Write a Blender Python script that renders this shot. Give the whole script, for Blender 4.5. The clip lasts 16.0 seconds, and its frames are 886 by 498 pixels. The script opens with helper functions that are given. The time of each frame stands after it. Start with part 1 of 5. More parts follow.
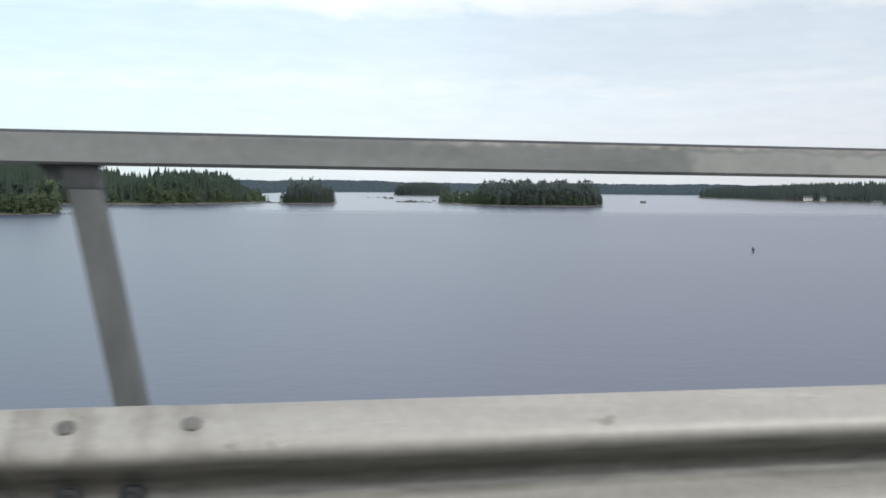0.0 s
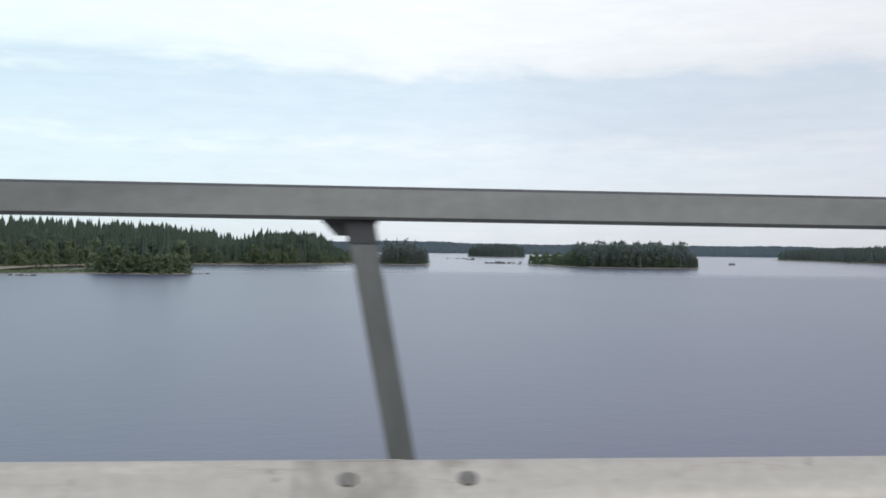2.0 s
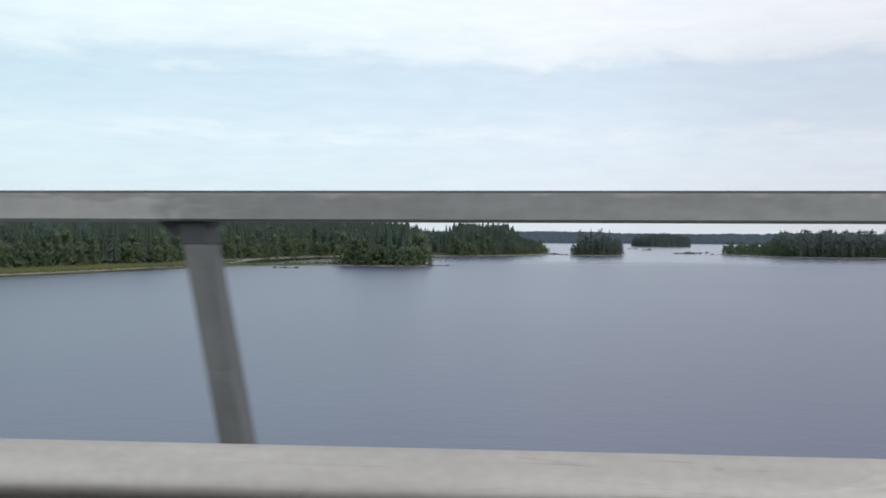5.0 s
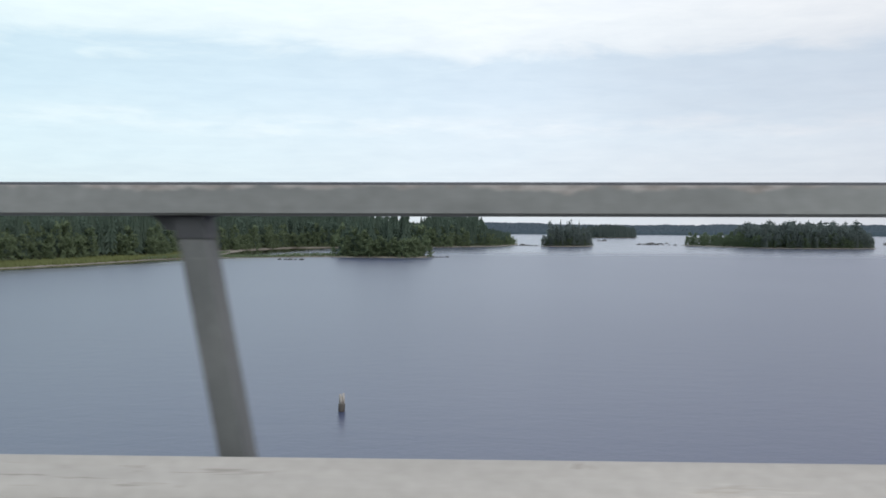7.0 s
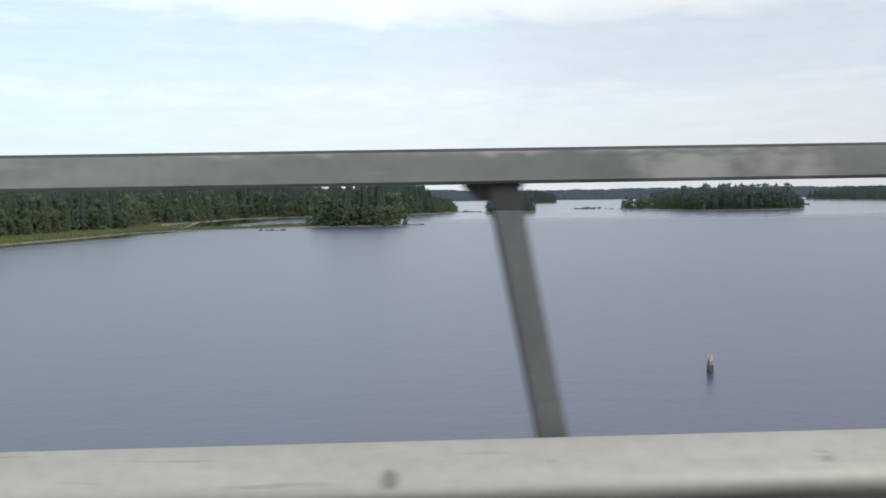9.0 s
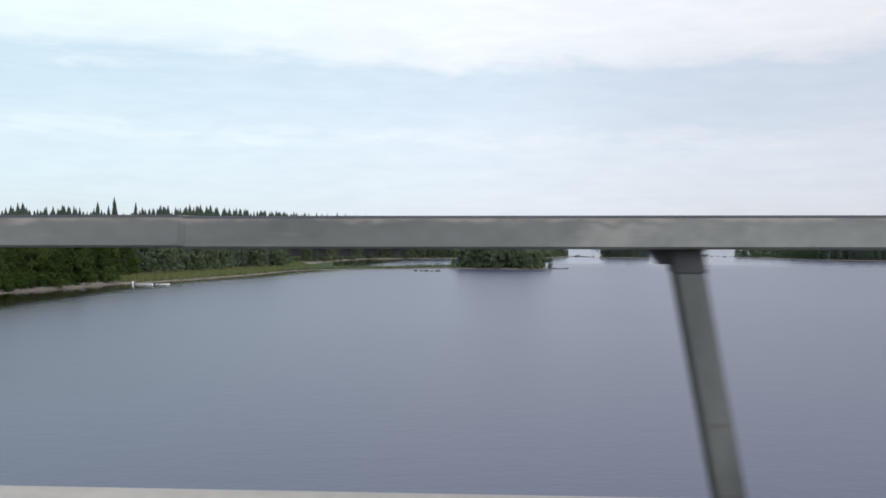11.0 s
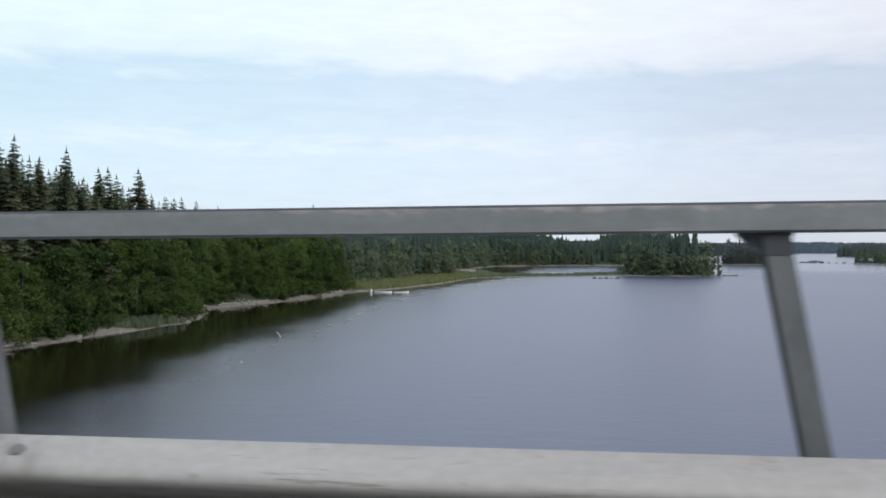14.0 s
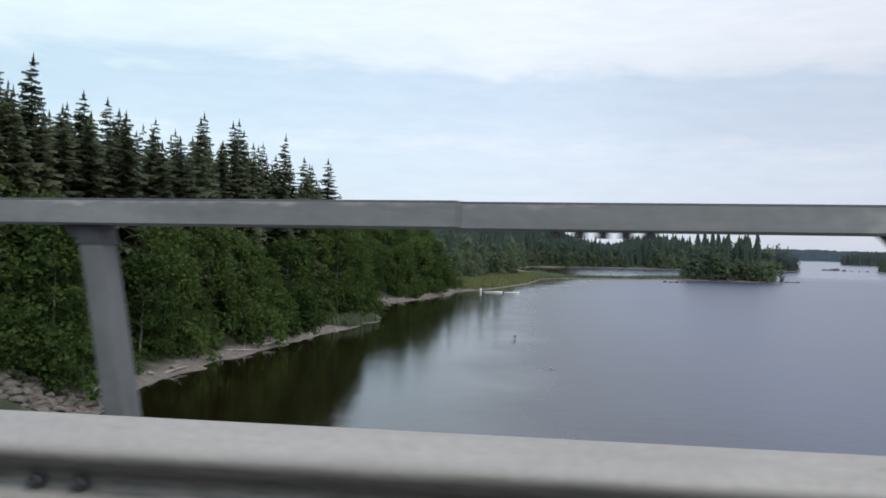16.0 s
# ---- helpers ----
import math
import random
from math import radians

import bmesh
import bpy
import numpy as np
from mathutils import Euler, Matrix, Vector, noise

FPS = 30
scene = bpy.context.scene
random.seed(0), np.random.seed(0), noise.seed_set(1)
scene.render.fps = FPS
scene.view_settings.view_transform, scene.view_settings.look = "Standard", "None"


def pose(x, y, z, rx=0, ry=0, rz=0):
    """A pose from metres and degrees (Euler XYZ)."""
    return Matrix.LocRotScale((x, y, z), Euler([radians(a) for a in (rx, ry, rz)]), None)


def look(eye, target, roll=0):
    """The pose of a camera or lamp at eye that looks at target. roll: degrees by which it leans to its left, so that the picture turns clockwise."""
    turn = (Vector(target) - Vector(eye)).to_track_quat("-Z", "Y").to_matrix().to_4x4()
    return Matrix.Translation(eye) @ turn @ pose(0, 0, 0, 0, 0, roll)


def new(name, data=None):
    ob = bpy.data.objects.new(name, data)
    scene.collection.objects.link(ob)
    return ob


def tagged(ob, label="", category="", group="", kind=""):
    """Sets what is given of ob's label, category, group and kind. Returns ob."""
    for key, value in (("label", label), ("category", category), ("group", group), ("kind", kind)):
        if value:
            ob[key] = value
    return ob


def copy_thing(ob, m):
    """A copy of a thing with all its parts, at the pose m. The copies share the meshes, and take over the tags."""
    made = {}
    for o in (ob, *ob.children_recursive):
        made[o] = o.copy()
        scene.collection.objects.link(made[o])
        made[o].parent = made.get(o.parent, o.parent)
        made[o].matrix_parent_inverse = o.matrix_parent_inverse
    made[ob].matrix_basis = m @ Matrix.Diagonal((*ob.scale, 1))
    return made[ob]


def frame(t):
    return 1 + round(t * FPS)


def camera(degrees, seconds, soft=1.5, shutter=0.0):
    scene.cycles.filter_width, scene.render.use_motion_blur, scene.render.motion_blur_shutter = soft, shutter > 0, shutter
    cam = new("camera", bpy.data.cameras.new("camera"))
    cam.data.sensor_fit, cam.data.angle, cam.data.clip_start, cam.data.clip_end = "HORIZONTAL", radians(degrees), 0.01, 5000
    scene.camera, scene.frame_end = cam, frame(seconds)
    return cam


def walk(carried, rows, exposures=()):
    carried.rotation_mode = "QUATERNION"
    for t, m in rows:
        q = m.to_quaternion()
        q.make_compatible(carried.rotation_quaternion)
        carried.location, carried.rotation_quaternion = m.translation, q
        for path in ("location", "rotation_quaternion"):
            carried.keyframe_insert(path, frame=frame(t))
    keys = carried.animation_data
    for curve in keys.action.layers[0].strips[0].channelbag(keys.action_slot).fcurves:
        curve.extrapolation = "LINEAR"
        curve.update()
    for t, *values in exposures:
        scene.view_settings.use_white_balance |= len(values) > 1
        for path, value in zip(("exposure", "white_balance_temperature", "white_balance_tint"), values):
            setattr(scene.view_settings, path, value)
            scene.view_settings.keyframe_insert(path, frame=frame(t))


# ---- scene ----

# ---------------------------------------------------------------- camera
WATER = -13.23          # lake level; the road's crown at the middle of the bridge is 0
CURVE = 0.000693        # the bridge bends gently: radians per metre

ROWS = [
    (0, 0.111, 7.844, 1.145, 4.687, -3.647, 0.517), (0.1, -1.439, 7.686, 1.15, 4.363, -3.582, -0.123),
    (0.3, -4.535, 7.37, 1.161, 3.716, -3.323, 0.499), (0.5, -7.656, 7.058, 1.171, 4.275, -3.214, 0.303),
    (0.6, -9.233, 6.906, 1.175, 3.905, -3.232, 0.654), (0.8, -12.409, 6.606, 1.184, 4.318, -3.539, 3.065),
    (1, -15.618, 6.31, 1.192, 4.428, -3.197, 2.253), (1.1, -17.236, 6.163, 1.197, 4.188, -3.111, 1.726),
    (1.3, -20.497, 5.87, 1.208, 3.669, -2.666, 1.95), (1.5, -23.788, 5.582, 1.217, 3.435, -1.528, 1.015),
    (1.7, -27.109, 5.3, 1.219, 2.034, -1.058, 1.222), (1.8, -28.781, 5.161, 1.219, 1.678, -0.542, 0.947),
    (2, -32.142, 4.882, 1.219, 0.988, 0.049, 0.71), (2.3, -37.227, 4.455, 1.22, 0.272, 0.096, 0.704),
    (2.5, -40.648, 4.177, 1.222, 0.169, 0.082, 0.274), (2.8, -45.826, 3.783, 1.232, -0.731, 0.446, -0.684),
    (3, -49.307, 3.53, 1.239, -0.792, 0.683, -0.519), (3.3, -54.569, 3.164, 1.25, -1.142, 0.388, -0.51),
    (3.5, -58.104, 2.928, 1.255, -2.143, 0.255, -1.352), (3.7, -61.657, 2.694, 1.255, -2.365, -1.057, -1.844),
    (3.8, -63.441, 2.579, 1.254, -4.229, -1.407, -2.71), (4, -67.035, 2.359, 1.255, -5.079, -0.902, -1.669),
    (4.1, -68.85, 2.256, 1.258, -3.846, -1.054, -1.41), (4.3, -72.509, 2.06, 1.267, -3.472, -2.16, -1.227),
    (4.5, -76.171, 1.871, 1.274, -4.434, -2.006, 0.399), (4.6, -77.995, 1.778, 1.274, -4.818, -1.834, 1.476),
    (4.8, -81.639, 1.598, 1.271, -5.141, -0.721, -1.123), (5, -85.276, 1.418, 1.269, -7.447, -0.6, 0.317),
    (5.1, -87.083, 1.316, 1.273, -6.514, -0.965, 0.706), (5.2, -88.886, 1.236, 1.276, -7.15, -1.36, 0.9),
    (7.3, -126.83, 0.316, 1.184, -2.228, -1.135, 1.08), (7.5, -130.456, 0.283, 1.167, -0.206, -2.29, 1.97),
    (7.6, -132.271, 0.269, 1.159, 0.674, -2.884, 0.641), (7.8, -135.898, 0.243, 1.142, 1.463, -3.962, -4.091),
    (8, -139.547, 0.222, 1.128, 10.117, -4.917, -4.092), (8.1, -141.387, 0.214, 1.123, 11.941, -5.899, -4.659),
    (8.3, -145.087, 0.201, 1.116, 10.334, -5.305, -3.09), (8.5, -148.807, 0.194, 1.108, 7.397, -4.075, -3.228),
    (8.6, -150.672, 0.192, 1.103, 5.36, -3.546, -2.73), (8.8, -154.415, 0.191, 1.09, 2.272, -2.779, -3.252),
    (9, -158.17, 0.2, 1.076, 2.37, -3.122, -0.718), (9.1, -160.051, 0.21, 1.068, 2.364, -3.098, -0.785),
    (9.3, -163.823, 0.24, 1.052, 1.185, -1.445, -1.703), (9.5, -167.607, 0.277, 1.034, 2.063, -0.73, -0.086),
    (9.8, -173.312, 0.347, 1.002, 0.787, 0.074, 0.789), (10, -177.127, 0.399, 0.982, -0.766, 0.542, 0.287),
    (10.2, -180.96, 0.455, 0.969, -1.941, 0.414, 0.197), (12.3, -221.443, 1.797, 0.673, -1.465, -1.329, 1.166),
    (12.5, -225.319, 1.967, 0.63, -1.185, -1.135, 1.313), (12.8, -231.114, 2.246, 0.578, -2.712, -0.209, 0.056),
    (13, -234.974, 2.444, 0.544, -4.163, -0.069, 0.787), (13.3, -240.757, 2.766, 0.495, -4.37, -0.454, 0.634),
    (13.5, -244.615, 2.995, 0.461, -4.649, -0.745, 0.727), (13.8, -250.416, 3.363, 0.407, -4.06, -0.476, 0.627),
    (14, -254.285, 3.619, 0.37, -5.451, -0.011, 0.207), (14.3, -260.088, 4.007, 0.311, -5.851, 0.346, 0.711),
    (14.4, -262.019, 4.142, 0.292, -5.994, 1.073, 0.099), (14.5, -263.945, 4.283, 0.272, -6.21, 1.761, -1.54),
    (14.6, -265.865, 4.431, 0.253, -6.427, 1.741, -1.869), (14.8, -269.692, 4.741, 0.216, -6.081, 0.194, -0.102),
    (15, -273.508, 5.066, 0.177, -5.722, -0.391, 0.892), (15.1, -275.413, 5.233, 0.156, -5.651, -0.347, 1.262),
    (15.3, -279.215, 5.579, 0.112, -4.9, 0.129, 0.376), (15.5, -283.007, 5.931, 0.066, -5.725, -0.073, 1.251),
    (15.8, -288.672, 6.469, -0.007, -5.376, -0.198, 1.186), (16, -292.444, 6.83, -0.056, -4.656, -0.101, 1.632),
]


def stand(x, y, z, yaw, tilt, roll):
    """The camera's pose: yaw to the right of +y, tilt up, roll, in degrees."""
    a, b = radians(yaw), radians(tilt)
    way = Vector((math.sin(a) * math.cos(b), math.cos(a) * math.cos(b), math.sin(b)))
    return look(Vector((x, y, z)), Vector((x, y, z)) + way, roll)


cam = camera(50.74, 16.0, soft=1.7, shutter=0.03)
# the clip's camera turns its white balance a little bluer towards the end
walk(cam, [(r[0], stand(*r[1:])) for r in ROWS],
     [(0.0, 0.18, 6500, 6), (1.0, 0.2, 6600, 6), (2.5, 0.0, 6420, 9), (4.5, 0.04, 6400, 9), (5.0, -0.03, 6380, 9), (7.5, 0.04, 6400, 7), (8.0, 0.24, 6600, 5), (8.5, 0.24, 6630, 5), (9.0, 0.11, 6540, 6), (9.5, 0.05, 6450, 7), (10.0, 0.0, 6450, 10), (12.5, 0.0, 6280, 10), (16.0, -0.05, 6150, 10)])

# ---------------------------------------------------------------- light
SUN_HEIGHT, SUN_TURN = radians(33), radians(140)
world = bpy.data.worlds.new("overcast_sky")
scene.world = world
world.use_nodes = True
wn, wl = world.node_tree.nodes, world.node_tree.links
wn.clear()


def wnode(kind, **values):
    n = wn.new(kind)
    for k, v in values.items():
        n.inputs[k].default_value = v
    return n


def wmath(op, a, b=None):
    n = wn.new("ShaderNodeMath")
    n.operation = op
    for i, v in enumerate((a, b)):
        if v is None:
            continue
        if isinstance(v, (int, float)):
            n.inputs[i].default_value = v
        else:
            wl.new(v, n.inputs[i])
    return n.outputs[0]


def wramp(fac, stops):
    n = wn.new("ShaderNodeValToRGB")
    while len(n.color_ramp.elements) < len(stops):
        n.color_ramp.elements.new(0.5)
    for e, (p, c) in zip(n.color_ramp.elements, stops):
        e.position, e.color = p, (*c, 1)
    wl.new(fac, n.inputs[0])
    return n.outputs[0]


def wmix(kind, fac, a, b):
    n = wn.new("ShaderNodeMix")
    n.data_type, n.blend_type = "RGBA", kind
    for i, v in ((0, fac), (6, a), (7, b)):
        if isinstance(v, (int, float)):
            n.inputs[i].default_value = v
        elif isinstance(v, tuple):
            n.inputs[i].default_value = (*v, 1)
        else:
            wl.new(v, n.inputs[i])
    return n.outputs[2]


sky = wn.new("ShaderNodeTexSky")
sky.sky_type, sky.sun_disc = "NISHITA", False
sky.sun_elevation, sky.sun_rotation = SUN_HEIGHT, SUN_TURN
coord = wn.new("ShaderNodeTexCoord").outputs["Generated"]
sep = wn.new("ShaderNodeSeparateXYZ")
wl.new(coord, sep.inputs[0])
sx, sy, sz = sep.outputs
# bearing to the right of +y and height over the horizon, in degrees
bearing = wmath("MULTIPLY", wmath("ARCTAN2", sx, sy), 180 / math.pi)
height_deg = wmath("MULTIPLY", wmath("ARCSINE", wmath("MAXIMUM", sz, 0.0)), 180 / math.pi)


def wnoise(across, upward, shift, detail=4.0, rough=0.55, distortion=0.0):
    """Cloud noise whose patches are that many degrees across and high."""
    at = wn.new("ShaderNodeCombineXYZ")
    wl.new(wmath("DIVIDE", bearing, across), at.inputs[0])
    wl.new(wmath("DIVIDE", height_deg, upward), at.inputs[1])
    at.inputs[2].default_value = shift
    n = wnode("ShaderNodeTexNoise", Scale=1.0, Detail=detail, Roughness=rough, Distortion=distortion)
    wl.new(at.outputs[0], n.inputs["Vector"])
    return n.outputs[0]


def wbump(v, centre, width):
    """1 at the centre, falling to 0 at the width."""
    off = wmath("DIVIDE", wmath("ABSOLUTE", wmath("SUBTRACT", v, centre)), width)
    return wmath("SMOOTH_MIN", 1.0, wmath("MAXIMUM", wmath("SUBTRACT", 1.0, wmath("MULTIPLY", off, off)), 0.0))


# layered cloud: a white deck whose ragged under-edge lies over a paler blue-grey band, thin streaks below it
ragged = wmath("MULTIPLY", wmath("SUBTRACT", wnoise(9.0, 2.6, 3.0, 5.0, 0.6, 0.4), 0.5), 5.5)
layer = wmath("ADD", height_deg, ragged)
deck_cloud = wramp(wmath("DIVIDE", layer, 30.0), [
    (0.0, (0.77, 0.80, 0.85)), (0.10, (0.82, 0.87, 0.935)), (0.19, (0.82, 0.885, 0.955)), (0.27, (0.765, 0.85, 0.94)), (0.335, (0.74, 0.83, 0.92)),
    (0.375, (0.93, 0.96, 0.985)), (0.43, (1.0, 1.02, 1.03)), (0.55, (0.965, 0.995, 1.025)), (1.0, (1.06, 1.08, 1.14))])
streak = wmath("MULTIPLY", wbump(wmath("ADD", height_deg, wmath("MULTIPLY", wmath("SUBTRACT", wnoise(7.0, 5.0, 8.0), 0.5), 1.6)), 6.3, 0.75),
               wramp(wnoise(6.0, 1.2, 5.0, 5.0, 0.6), [(0.42, (0, 0, 0)), (0.66, (1, 1, 1))]))
veil = wmix("MIX", wmath("MULTIPLY", streak, 0.7), deck_cloud, (1.0, 1.0, 1.02))
fine = wramp(wnoise(3.4, 0.62, 1.0, 5.0, 0.62, 0.3), [(0.3, (0.96, 0.966, 0.976)), (0.7, (1.035, 1.03, 1.022))])
grey = wmath("MULTIPLY", wmath("MULTIPLY", wbump(bearing, 15.0, 12.0), wbump(height_deg, 8.6, 3.2)), wnoise(8.0, 1.8, 12.0))
veil = wmix("MIX", wmath("MULTIPLY", grey, 0.55), wmix("MULTIPLY", 1.0, veil, fine), (0.60, 0.655, 0.74))
overhead = wramp(wmath("DIVIDE", height_deg, 90.0), [(0.14, (1, 1, 1)), (0.3, (1.12, 1.12, 1.2)), (1.0, (1.2, 1.2, 1.3))])
side = wramp(wmath("ADD", wmath("MULTIPLY", sx, 0.8), 0.5), [(0.0, (0.89, 1.0, 0.99)), (0.3, (0.945, 1.01, 1.015)), (0.5, (0.985, 1.0, 1.015)), (0.9, (0.85, 0.82, 0.84))])
veil = wmix("MULTIPLY", 1.0, wmix("MULTIPLY", 1.0, veil, overhead), side)
clear = wmix("MULTIPLY", 1.0, sky.outputs[0], (0.1, 0.1, 0.1))
bg = wn.new("ShaderNodeBackground")
wl.new(wmix("MIX", 0.9, clear, veil), bg.inputs["Color"])
bg.inputs["Strength"].default_value = 1.03
wl.new(bg.outputs[0], wn.new("ShaderNodeOutputWorld").inputs[0])

sun = new("sun", bpy.data.lights.new("sun", "SUN"))
sun.data.energy, sun.data.angle, sun.data.color = 1.45, radians(20), (1.0, 0.985, 0.965)
sun.rotation_euler = (radians(90) - SUN_HEIGHT, 0, math.pi - SUN_TURN)


# ---------------------------------------------------------------- materials
class Mat:
    """A node material with a Principled surface and small helpers."""

    def __init__(self, name, rough=0.6, metal=0.0, spec=0.5, ior=None):
        self.m = bpy.data.materials.new(name)
        self.m.use_nodes = True
        self.t = self.m.node_tree
        self.b = self.t.nodes["Principled BSDF"]
        self.b.inputs["Roughness"].default_value = rough
        self.b.inputs["Metallic"].default_value = metal
        self.b.inputs["Specular IOR Level"].default_value = spec
        if ior:
            self.b.inputs["IOR"].default_value = ior
        self.place = self.t.nodes.new("ShaderNodeNewGeometry").outputs["Position"]
        self.obj = self.t.nodes.new("ShaderNodeTexCoord").outputs["Object"]

    def put(self, v, socket):
        if isinstance(v, (int, float)):
            socket.default_value = v
        elif isinstance(v, tuple):
            socket.default_value = (*v, 1) if len(v) == 3 and socket.type == "RGBA" else v
        else:
            self.t.links.new(v, socket)

    def noise(self, scale, detail=4.0, rough=0.55, stretch=None, vec=None, distortion=0.0):
        n = self.t.nodes.new("ShaderNodeTexNoise")
        n.inputs["Scale"].default_value, n.inputs["Detail"].default_value = scale, detail
        n.inputs["Roughness"].default_value, n.inputs["Distortion"].default_value = rough, distortion
        vec = vec or self.place
        if stretch:
            k = self.t.nodes.new("ShaderNodeVectorMath")
            k.operation = "MULTIPLY"
            self.put(vec, k.inputs[0])
            k.inputs[1].default_value = stretch
            vec = k.outputs[0]
        self.put(vec, n.inputs["Vector"])
        return n.outputs[0]

    def ramp(self, fac, stops, soft=False):
        n = self.t.nodes.new("ShaderNodeValToRGB")
        n.color_ramp.interpolation = "EASE" if soft else "LINEAR"
        while len(n.color_ramp.elements) < len(stops):
            n.color_ramp.elements.new(0.5)
        for e, (p, c) in zip(n.color_ramp.elements, stops):
            e.position, e.color = p, (*c, 1)
        self.put(fac, n.inputs[0])
        return n.outputs[0]

    def mix(self, fac, a, b, kind="MIX"):
        n = self.t.nodes.new("ShaderNodeMix")
        n.data_type, n.blend_type = "RGBA", kind
        self.put(fac, n.inputs[0]), self.put(a, n.inputs[6]), self.put(b, n.inputs[7])
        return n.outputs[2]

    def math(self, op, a, b=0.0):
        n = self.t.nodes.new("ShaderNodeMath")
        n.operation = op
        self.put(a, n.inputs[0]), self.put(b, n.inputs[1])
        return n.outputs[0]

    def ease(self, v, a, b, low=0.0, high=1.0):
        """Glides from low to high while v goes from a to b."""
        n = self.t.nodes.new("ShaderNodeMapRange")
        n.interpolation_type = "SMOOTHSTEP"
        self.put(v, n.inputs["Value"])
        for key, x in (("From Min", a), ("From Max", b), ("To Min", low), ("To Max", high)):
            n.inputs[key].default_value = x
        return n.outputs["Result"]

    def axis(self, i, vec=None):
        n = self.t.nodes.new("ShaderNodeSeparateXYZ")
        self.put(vec or self.place, n.inputs[0])
        return n.outputs[i]

    def luck(self):
        return self.t.nodes.new("ShaderNodeObjectInfo").outputs["Random"]

    def island(self):
        return self.t.nodes.new("ShaderNodeNewGeometry").outputs["Random Per Island"]

    def color(self, v):
        self.put(v, self.b.inputs["Base Color"])

    def rough(self, v):
        self.put(v, self.b.inputs["Roughness"])

    def bump(self, height, strength, distance):
        n = self.t.nodes.new("ShaderNodeBump")
        n.inputs["Strength"].default_value, n.inputs["Distance"].default_value = strength, distance
        self.put(height, n.inputs["Height"])
        self.put(n.outputs[0], self.b.inputs["Normal"])


def steel(name, dark, pale, rough, metal=0.15, streak=(1.2, 1.2, 1.2), groove_shade=None):
    k = Mat(name, rough, metal)
    blot = k.noise(3.0, 5, 0.6, streak)
    grain = k.noise(38.0, 3, 0.6)
    base = k.ramp(blot, [(0.34, dark), (0.66, pale)])
    spots = k.ramp(grain, [(0.3, (0.9, 0.9, 0.89)), (0.7, (1.04, 1.04, 1.04))])
    base = k.mix(1.0, base, spots, "MULTIPLY")
    # scattered stains and rubbed patches
    stain = k.ramp(k.noise(2.1, 6, 0.7, (0.7, 2, 4), distortion=0.6), [(0.62, (1, 1, 1)), (0.72, (0.7, 0.66, 0.6))])
    rubbed = k.ramp(k.noise(1.3, 7, 0.72, (0.8, 3, 8), distortion=1.0), [(0.6, (1, 1, 1)), (0.68, (1.22, 1.2, 1.17))])
    base = k.mix(1.0, k.mix(1.0, base, stain, "MULTIPLY"), rubbed, "MULTIPLY")
    if groove_shade:
        # shade under the beam's upper swelling painted into the groove, with an uneven edge
        low, full_low, full_top, top = groove_shade
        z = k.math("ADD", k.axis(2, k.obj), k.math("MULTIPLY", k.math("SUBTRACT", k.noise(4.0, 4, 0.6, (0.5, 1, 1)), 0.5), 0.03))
        shade_mask = k.ramp(k.math("DIVIDE", k.math("SUBTRACT", z, low), top - low),
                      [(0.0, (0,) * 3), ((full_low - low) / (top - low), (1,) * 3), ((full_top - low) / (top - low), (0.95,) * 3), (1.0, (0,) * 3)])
        shade_tone = k.ramp(k.noise(9.0, 5, 0.6, (1, 3, 5)), [(0.3, (0.062, 0.061, 0.053)), (0.7, (0.125, 0.12, 0.107))])
        base = k.mix(shade_mask, base, shade_tone)
        # scratches along the beam and small rust chips, in places
        where = k.ramp(k.noise(1.0, 3, 0.6, (0.33, 0.1, 0.1)), [(0.5, (0,) * 3), (0.6, (1,) * 3)])
        scraped = k.ease(k.math("ABSOLUTE", k.math("ADD", k.axis(0), 7.27)), 0.2, 0.45, 1.0, 0.0)
        where = k.math("MAXIMUM", where, scraped)
        scratch = k.ramp(k.noise(1.0, 4, 0.65, (2.2, 30, 75), distortion=0.5), [(0.61, (0,) * 3), (0.66, (1,) * 3)])
        chips = k.ramp(k.noise(13.0, 4, 0.7), [(0.66, (0,) * 3), (0.71, (1,) * 3)])
        marks = k.math("MAXIMUM", k.math("MULTIPLY", k.math("MULTIPLY", scratch, where), 0.6), k.math("MULTIPLY", chips, 0.55))
        base = k.mix(marks, base, (0.13, 0.108, 0.082))
        # one rust blister
        wide = k.math("POWER", k.math("DIVIDE", k.math("ADD", k.axis(0), 158.2), 0.014), 2.0)
        tall = k.math("POWER", k.math("DIVIDE", k.math("ADD", k.axis(2, k.obj), 0.045), 0.013), 2.0)
        base = k.mix(k.ease(k.math("ADD", wide, tall), 0.4, 1.6, 0.75, 0.0), base, (0.11, 0.085, 0.065))
        # dirt washed out of the bolted laps
        lap = k.math("MULTIPLY", k.ease(k.axis(0, k.obj), -3.68, -3.82, 0.0, 1.0), k.ramp(k.noise(7.0, 5, 0.65, (1.6, 1, 0.8)), [(0.42, (0,) * 3), (0.62, (0.6,) * 3)]))
        base = k.mix(lap, base, (0.145, 0.128, 0.105))
    k.color(base)
    k.rough(k.math("ADD", k.math("MULTIPLY", blot, 0.25), rough - 0.12))
    k.bump(grain, 0.12, 0.004)
    return k.m


